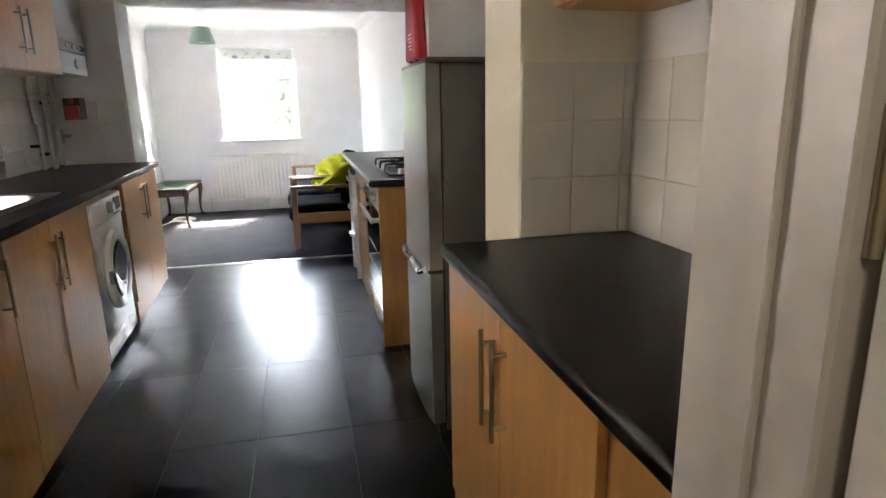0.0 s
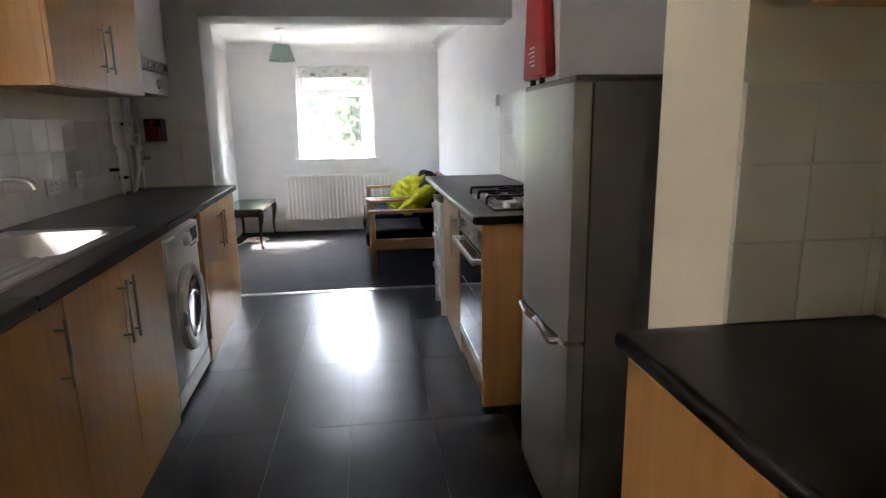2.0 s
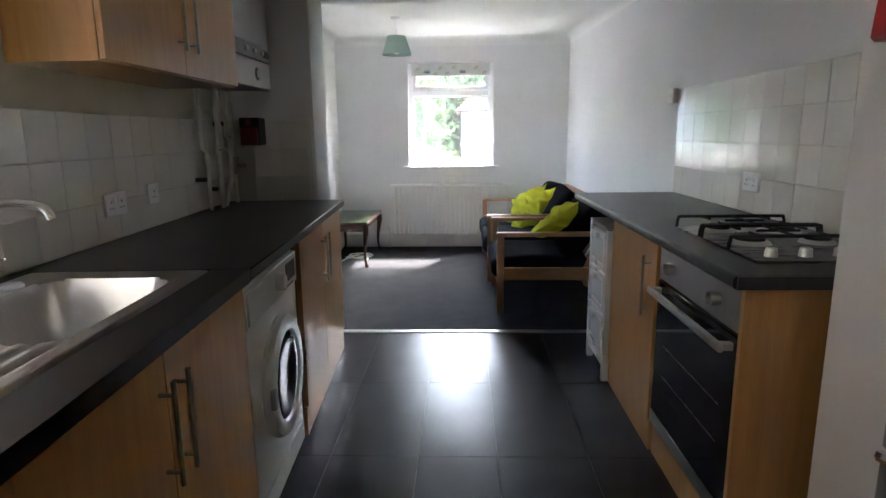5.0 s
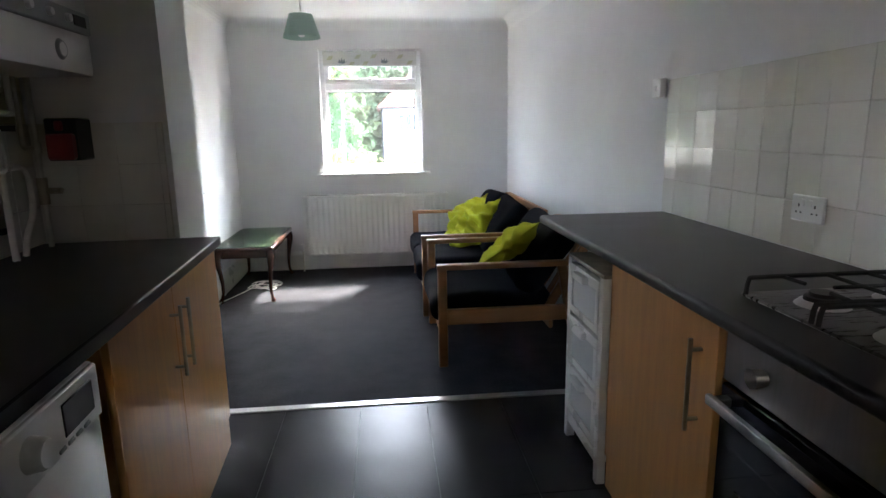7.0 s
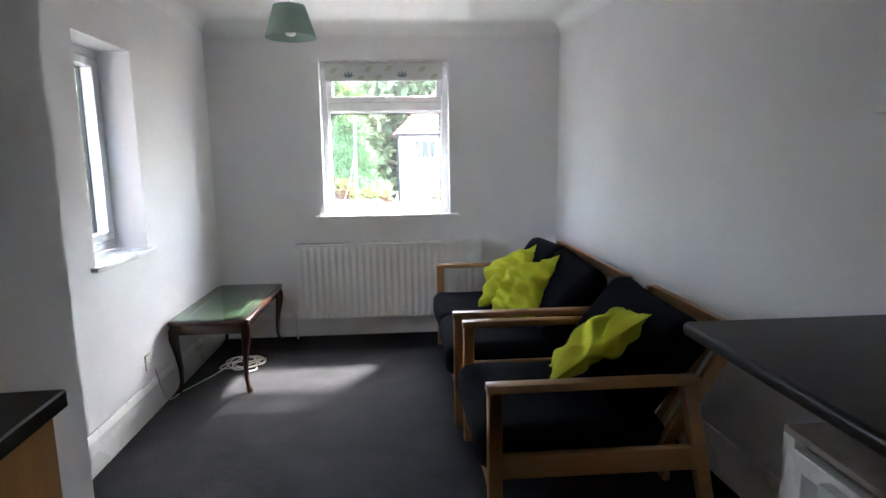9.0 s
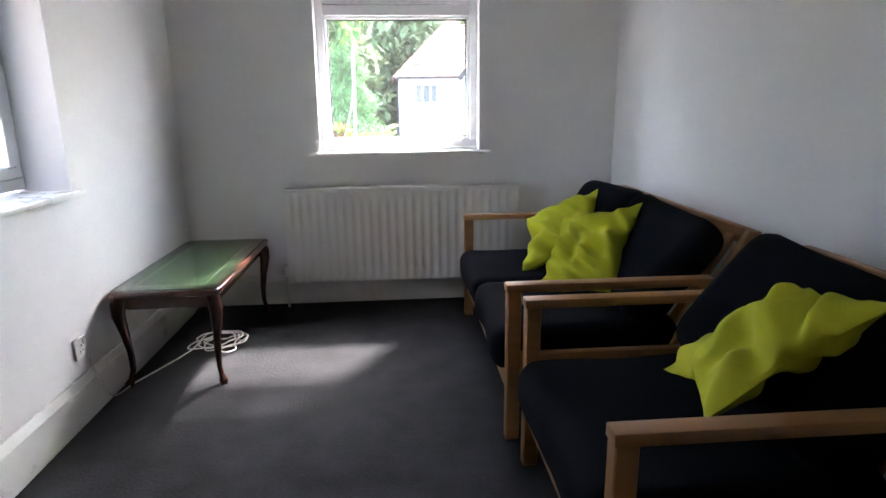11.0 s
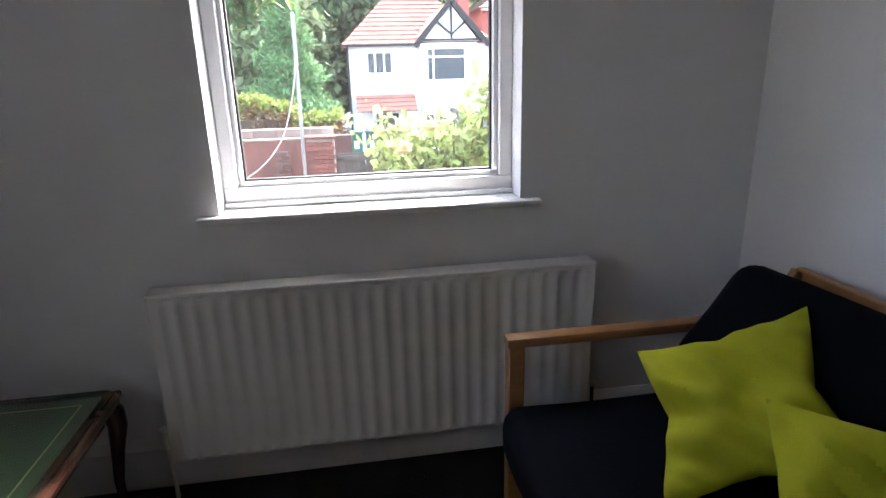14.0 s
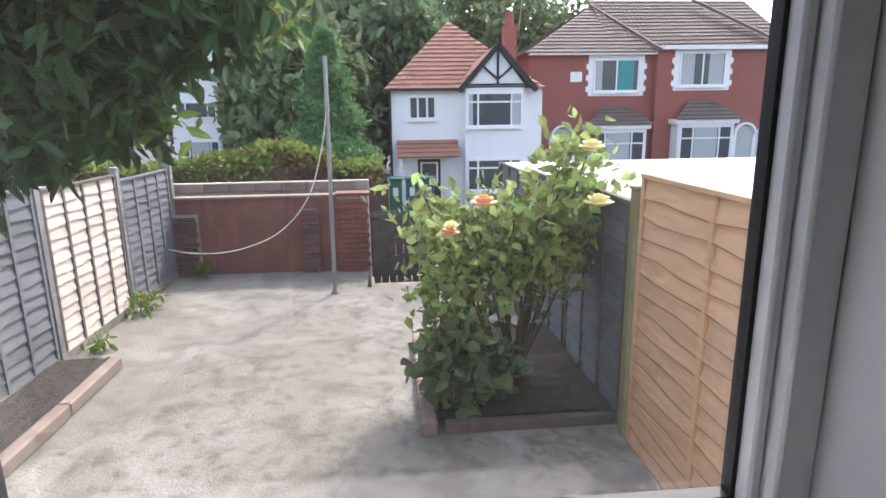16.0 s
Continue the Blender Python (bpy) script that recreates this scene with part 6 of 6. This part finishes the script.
def roof_plane(house, a, b, c, d, rows, material, name="roof"):
    """Courses of overlapping tiles between the eave a-b and the ridge d-c, one strip a course with tile joints."""
    a, b, c, d = (Vector(p) for p in (a, b, c, d))
    nrm = (b - a).cross(d - a).normalized()
    if nrm.z < 0:
        nrm = -nrm
    bm = bmesh.new()
    for k in range(rows):
        u0, u1 = k / rows, min(1, (k + 1.25) / rows)
        p0, q0, p1, q1 = a.lerp(d, u0), b.lerp(c, u0), a.lerp(d, u1), b.lerp(c, u1)
        n = max(1, int((q0 - p0).length / 0.24))
        for i in range(n):
            s, e = i / n + 0.004, (i + 1) / n - 0.004
            lift = nrm * (0.05 + 0.008 * ((i * 7 + k * 3) % 3))
            v = [p0.lerp(q0, s) + lift, p0.lerp(q0, e) + lift, p1.lerp(q1, e) + nrm * 0.01, p1.lerp(q1, s) + nrm * 0.01, p0.lerp(q0, s), p0.lerp(q0, e)]
            v = [bm.verts.new(q) for q in v]
            bm.faces.new(v[:4])
            bm.faces.new((v[4], v[5], v[1], v[0]))
    for v in ((a, b, c, d) if (c - d).length > 0.01 else (a, b, c),):
        bm.faces.new([bm.verts.new(q) for q in v])
    r = part(name, bm, material, house, smooth=False)
    return tagged(r, kind="stuff")


hs = thing("white_house", (2.85, 34.5, SZ), "white rendered house with an orange tiled hip roof", "house")
HY = 31.0
part("wall", box(-0.15, 5.87, HY, 38.0, SZ, 2.46), M_WHITER, hs)
part("gutter", box(-0.3, 2.75, HY - 0.32, HY - 0.2, 2.36, 2.46), M_TIMBER, hs, "black gutter")
part("downpipe", rod((-0.12, HY - 0.08, SZ), (-0.12, HY - 0.08, 2.4), 0.045), M_TIMBER, hs)
AP = (2.45, 33.9, 5.3)
roof_plane(hs, (-0.35, HY - 0.3, 2.42), (5.95, HY - 0.3, 2.42), AP, AP, 16, M_ROOFR)
roof_plane(hs, (-0.35, 38.2, 2.42), (-0.35, HY - 0.3, 2.42), AP, AP, 16, M_ROOFR)
roof_plane(hs, (5.95, HY - 0.3, 2.42), (5.95, 38.2, 2.42), AP, AP, 16, M_ROOFR)
# timbered gable over the bay
GA = (4.0, HY - 0.5, 4.0)
part("gable_face", prism([(2.85, HY - 0.45, 2.5), (5.1, HY - 0.45, 2.5), (4.0, HY - 0.45, 3.85)], (0, 0.3, 0)), M_WHITER, hs, smooth=False)
roof_plane(hs, (5.5, HY - 0.62, 2.35), (5.5, 33.0, 2.9), (4.0, 33.2, 4.02), (4.0, HY - 0.62, 4.02), 8, M_ROOFR)
roof_plane(hs, (2.5, 33.0, 2.9), (2.5, HY - 0.62, 2.35), (4.0, HY - 0.62, 4.02), (4.0, 33.2, 4.02), 8, M_ROOFR)
for p, q in (((2.5, HY - 0.6, 2.32), (4.0, HY - 0.6, 3.98)), ((5.5, HY - 0.6, 2.32), (4.0, HY - 0.6, 3.98))):
    part("bargeboard", beam(p, q, 0.08, 0.2), M_TIMBER, hs, "black bargeboard")
for p, q in (((2.8, HY - 0.49, 2.56), (5.2, HY - 0.49, 2.56)), ((4.0, HY - 0.49, 2.56), (4.0, HY - 0.49, 3.8)), ((4.0, HY - 0.49, 2.75), (3.35, HY - 0.49, 3.3)), ((4.0, HY - 0.49, 2.75), (4.65, HY - 0.49, 3.3))):
    part("gable_timber", beam(p, q, 0.07, 0.13, up=(0, 1, 0.01)), M_TIMBER, hs, "black timber strut")
part("bay", box(2.75, 5.05, HY - 0.42, HY, SZ, 2.45), M_WHITER, hs)
far_window(hs, 2.82, 4.98, 0.98, 2.28, HY - 0.42, (3.25, 4.55), 1.92, curtain=[(2.9, 3.05, M_CURTAIN), (4.6, 4.9, M_CURTAIN)])
far_window(hs, 2.82, 4.98, -1.5, -0.25, HY - 0.42, (3.25, 4.55), -0.6)
far_window(hs, 0.60, 1.66, 1.30, 2.18, HY, (0.95, 1.31))
roof_plane(hs, (0.1, HY - 0.95, -0.12), (2.5, HY - 0.95, -0.12), (2.5, HY, 0.5), (0.1, HY, 0.5), 4, M_ROOFR, "porch_roof")
part("porch_post", box(0.15, 0.3, HY - 0.9, HY - 0.75, SZ, -0.12), M_WHITER, hs)
part("door", box(0.9, 1.8, HY - 0.05, HY, SZ, -0.25), M_TIMBER, hs, "dark front door")
far_window(hs, 1.0, 1.7, -1.2, -0.35, HY - 0.06, (), sill=False)
ch = part("chimney", box(4.65, 5.15, 32.6, 33.2, 2.5, 5.0), M_FARBRICK, hs, "red brick chimney")
part("chimney_pot", rod((4.9, 32.9, 5.0), (4.9, 32.9, 5.55), 0.2, 0.17), M_FARBRICK, ch)
for k in range(3):
    b = thing("wheelie_bin", (-0.02 + 0.58 * k, 28.4, BASE_Z + 0.25), "green wheelie bin with a pale label" if k == 0 else "blue-green wheelie bin beside the house", "bin", "wheelie bins")
    x = -0.02 + 0.58 * k
    SZ = BASE_Z + 0.25
    part("body", prism([(x - 0.22, 28.15, SZ + 0.06), (x + 0.22, 28.15, SZ + 0.06), (x + 0.22, 28.6, SZ + 0.06), (x - 0.22, 28.6, SZ + 0.06)], (0, 0, 1.2)), M_BIN if k == 0 else M_BINB, b)
    part("lid", box(x - 0.27, x + 0.27, 28.05, 28.7, SZ + 1.26, SZ + 1.34, 0.02), M_BIN if k == 0 else M_BINB, b)
    part("label", box(x - 0.09, x + 0.09, 28.142, 28.148, SZ + 0.7, SZ + 1.0), M_UPVC, b, "pale label")
    for sx in (-1, 1):
        part("wheel", rod((x + sx * 0.2, 28.62, SZ + 0.1), (x + sx * 0.25, 28.62, SZ + 0.1), 0.1), M_BLACKPL, b)
SZ = BASE_Z
solid("bin_store_slab", box(-0.5, 1.7, 27.8, 29.2, SZ, SZ + 0.25), M_CONC, "concrete pad under the bins", "ground")

rh = thing("red_house", (12.0, 38.0, SZ), "red brick terrace of two houses with white bay windows", "house")
RY = 35.0
part("wall", box(6.25, 18.4, RY, 43, SZ, 4.25), M_FARBRICK, rh)
part("wing", box(12.15, 18.4, RY - 0.4, RY, SZ, 4.25), M_FARBRICK, rh)
part("eave_board", join(box(12.3, 18.4, RY - 0.75, RY - 0.4, 4.2, 4.36), box(6.2, 12.15, RY - 0.35, RY, 4.02, 4.16)), M_UPVC, rh)
roof_plane(rh, (6.0, RY - 0.4, 4.1), (12.3, RY - 0.4, 4.1), (10.2, RY + 3.6, 6.7), (10.2, RY + 3.6, 6.7), 14, M_ROOFB)
roof_plane(rh, (6.0, 43, 4.1), (6.0, RY - 0.4, 4.1), (10.2, RY + 3.6, 6.7), (10.2, RY + 3.6, 6.7), 14, M_ROOFB)
roof_plane(rh, (10.2, RY - 0.1, 4.25), (18.6, RY - 0.75, 4.3), (18.6, RY + 4.0, 7.1), (10.2, RY + 4.0, 7.1), 14, M_ROOFB)
part("hip_ridge", join(beam((12.3, RY - 0.45, 4.2), (10.2, RY + 3.6, 6.8), 0.16, 0.12), beam((17.9, RY - 0.8, 4.4), (15.4, RY + 3.2, 7.0), 0.16, 0.12)), M_ROOFB, rh)
for x0, x1, z0, z1, yy, cur in ((9.3, 11.45, 2.4, 3.85, RY, [(10.45, 11.2, M_TEAL), (9.4, 9.7, M_CURTAIN)]), (13.2, 15.4, 2.6, 4.1, RY - 0.4, [(13.3, 13.9, M_CURTAIN), (14.6, 15.3, M_CURTAIN)])):
    part("window_surround", join(box(x0 - 0.25, x0, yy - 0.03, yy, z0 - 0.2, z1 + 0.25), box(x1, x1 + 0.25, yy - 0.03, yy, z0 - 0.2, z1 + 0.25), box(x0, x1, yy - 0.03, yy, z1, z1 + 0.25), box(x0, x1, yy - 0.03, yy, z0 - 0.2, z0),
                                 *[box(sx, sx + 0.12, yy - 0.031, yy, z0 + q, z0 + q + 0.25) for q in (0.0, 0.5, 1.0) for sx in (x0 - 0.36, x1 + 0.24)]), M_UPVC, rh, smooth=False)
    far_window(rh, x0, x1, z0, z1, yy - 0.03, ((x0 + x1) / 2,), curtain=cur)
for x0, x1, z0, z1, yy in ((9.1, 11.6, -1.3, 0.6, RY), (13.1, 15.6, -1.2, 0.8, RY - 0.4)):
    part("bay", box(x0 - 0.1, x1 + 0.1, yy - 0.7, yy, SZ, z1 + 0.1), M_UPVC, rh)
    far_window(rh, x0, x1, z0 + 0.2, z1, yy - 0.7, (x0 + 0.62, x1 - 0.62), z1 - 0.55, curtain=[(x0 + 0.7, x1 - 0.7, M_CURTAIN)])
    part("fascia", box(x0 - 0.25, x1 + 0.25, yy - 0.85, yy, z1 + 0.1, z1 + 0.32), M_UPVC, rh)
    roof_plane(rh, (x0 - 0.35, yy - 0.95, z1 + 0.3), (x1 + 0.35, yy - 0.95, z1 + 0.3), (x1 - 0.7, yy, z1 + 1.15), (x0 + 0.7, yy, z1 + 1.15), 5, M_ROOFB, "bay_roof")
part("plaque", box(8.2, 8.75, RY - 0.03, RY, 2.85, 3.3, 0.02), M_UPVC, rh, "small white plaque")
for x in (7.9, 16.65, 17.85):
    yy = RY if x < 10 else RY - 0.4
    ring = []
    for k in range(13):
        a = math.pi * k / 12
        ring.append((x - 0.52 * math.cos(a), 0.35 + 0.52 * math.sin(a)))
    part("arch", join(*[beam((p[0], yy - 0.04, p[1]), (q[0], yy - 0.04, q[1]), 0.1, 0.22, up=(0, 1, 0.01)) for p, q in zip(ring, ring[1:])], box(x - 0.62, x - 0.42, yy - 0.09, yy, SZ, 0.35), box(x + 0.42, x + 0.62, yy - 0.09, yy, SZ, 0.35)), M_UPVC, rh, "white arched door surround", smooth=False)
    part("door", box(x - 0.42, x + 0.42, yy - 0.02, yy + 0.02, SZ, 0.75), M_CURTAIN, rh, "pale recessed door")
fl = thing("flats", (-11.8, 50.0, SZ), "white block of flats behind trees", "flats")
part("wall", box(-13.3, -10.45, 45, 56, SZ, 5.3), M_WHITER, fl)
part("brick_flank", box(-10.45, -9.9, 45.2, 56, SZ, 5.3), M_BRICKD, fl)
for z in (-0.87, 1.45, 3.8):
    far_window(fl, -13.0, -10.6, z, z + 0.95, 45.0, (-12.4, -11.1), sill=False, curtain=[(-12.3, -11.2, M_CURTAIN)] if z < 0 else None)
cr_ = thing("parked_car", (17.2, 31.5, SZ), "dark parked car in front of the terrace", "car")
part("body", prism([(15.2, 30.7, SZ + 0.3), (19.4, 30.7, SZ + 0.3), (19.4, 30.7, SZ + 0.85), (18.6, 30.7, SZ + 0.95), (17.9, 30.7, SZ + 1.42), (16.3, 30.7, SZ + 1.45), (15.4, 30.7, SZ + 0.95), (15.2, 30.7, SZ + 0.8)], (0, 1.7, 0), 0.05), M_BINB, cr_)
for x in (16.0, 18.5):
    for y in (30.75, 32.2):
        w_ = part("wheel", rod((x, y, SZ + 0.31), (x, y + 0.2, SZ + 0.31), 0.31, n=20), M_BLACKPL, cr_)
solid("telephone_wire", tube([(5.4, 33.5, 4.6), (3.2, 22, 6.0), (0.8, 12, 8.2)], 0.012, 5), M_CABLE, "single overhead telephone wire", "wire", kind="", at=(5.4, 33.5, 4.6))


# ---- pieces of walls and floors ----
def tile_field(wall, axis, face, out, a0, a1, rows, pitch=0.155, start=0.0):
    """Glazed wall tiles as pieces on a wall, with recessed grout."""
    bed = []
    z0, z1 = rows[0][0], rows[-1][1]
    if axis == "x":
        bed = box(face, face + out * 0.005, a0, a1, z0, z1)
    else:
        bed = box(a0, a1, face, face + out * 0.005, z0, z1)
    part("grout", bed, M_GROUT, wall, smooth=False)
    cache = {}
    rs = random.Random(int(a0 * 100) + 5)
    edges = [a0]
    a = a0 + (start or pitch)
    while a < a1 - 0.02:
        edges.append(a)
        a += pitch
    edges.append(a1)
    for zlo, zhi in rows:
        for p, q in zip(edges, edges[1:]):
            w, h = q - p - 0.0018, zhi - zlo - 0.003
            if w < 0.01:
                continue
            key = (round(w, 3), round(h, 3))
            if key not in cache:
                bm = box(-0.0045, 0.0045, -w / 2, w / 2, -h / 2, h / 2, 0.0009)
                if axis == "y":
                    bm.transform(Matrix.Rotation(radians(90), 4, "Z"))
                cache[key] = mesh_of(bm, "tile", M_TILE, True)
            ob = new("tile", cache[key])
            ob.parent = wall
            c = face + out * (0.0055 + rs.uniform(-0.0004, 0.0006))
            at = Vector((c, (p + q) / 2, (zlo + zhi) / 2)) if axis == "x" else Vector(((p + q) / 2, c, (zlo + zhi) / 2))
            ob.location = at - ORIG[wall.name]
            ob.rotation_euler = (rs.uniform(-1, 1) * 0.002, rs.uniform(-1, 1) * 0.003, rs.uniform(-1, 1) * 0.003)


ROWS3 = [(0.906, 1.077), (1.077, 1.235), (1.235, 1.393)]
ROWSW = [(0.93, 1.072), (1.072, 1.23), (1.23, 1.388)]
ROWSE = [(0.93, 1.088), (1.088, 1.244), (1.244, 1.40), (1.40, 1.556)]
O = bpy.data.objects
tile_field(O["wall_west"], "x", XL, 1, 3.05, 4.918, ROWSW)
tile_field(O["wall_nib"], "y", 4.92, -1, XL + 0.012, -0.90, ROWSW)
tile_field(O["wall_east"], "x", XR, -1, 3.0, 5.265, ROWSE, start=0.137)
tile_field(O["wall_east"], "x", XR, -1, 0.5, 1.608, ROWS3)
tile_field(O["wall_pier"], "y", PY, -1, 0.972, XR - 0.012, ROWS3)

vin = {}
rs_v = random.Random(2)
xs = [XL - 0.05] + [-0.572 - 0.345 * 2, -0.572 - 0.345, -0.572, -0.207, 0.117, 0.489, 0.83, 1.17, XR]
ys = [-2.5] + [4.42 - 0.72 * k for k in range(9, -1, -1)] + [5.22]
fk = O["floor_kitchen"]
for x0, x1 in zip(xs, xs[1:]):
    for y0, y1 in zip(ys, ys[1:]):
        w, d = x1 - x0 - 0.0014, y1 - y0 - 0.0014
        if w < 0.03 or d < 0.03:
            continue
        key = (round(w, 3), round(d, 3))
        if key not in vin:
            vin[key] = mesh_of(box(-w / 2, w / 2, -d / 2, d / 2, -0.003, 0.003, 0.0004), "vinyl_tile", M_VINYL)
        ob = new("vinyl_tile", vin[key])
        ob.parent = fk
        ob.location = ((x0 + x1) / 2, (y0 + y1) / 2, -0.003)
        ob.rotation_euler = (rs_v.uniform(-1, 1) * 0.0003, rs_v.uniform(-1, 1) * 0.0003, 0)

# the kitchen's outer wall runs slightly askew, with all that stands along it
ASKEW = Matrix.Translation((XL, 4.92, 0)) @ Matrix.Rotation(0.053, 4, "Z") @ Matrix.Translation((-XL, -4.92, 0))
ALONG = ("wall_west", "window_3", "base_cabinet", "worktop", "kitchen_sink", "mixer_tap", "sink_plug", "washing_machine", "net_curtain", "socket", "boiler_pipes")
for ob in [o for o in O if o.parent is None and o.name.split(".")[0] in ALONG]:
    m = Matrix.LocRotScale(ob.location, ob.rotation_euler, ob.scale)
    if ob.name == "wall_west" or (m.translation.x < -0.5 and m.translation.y < 5.0):
        ob.matrix_world = ASKEW @ m
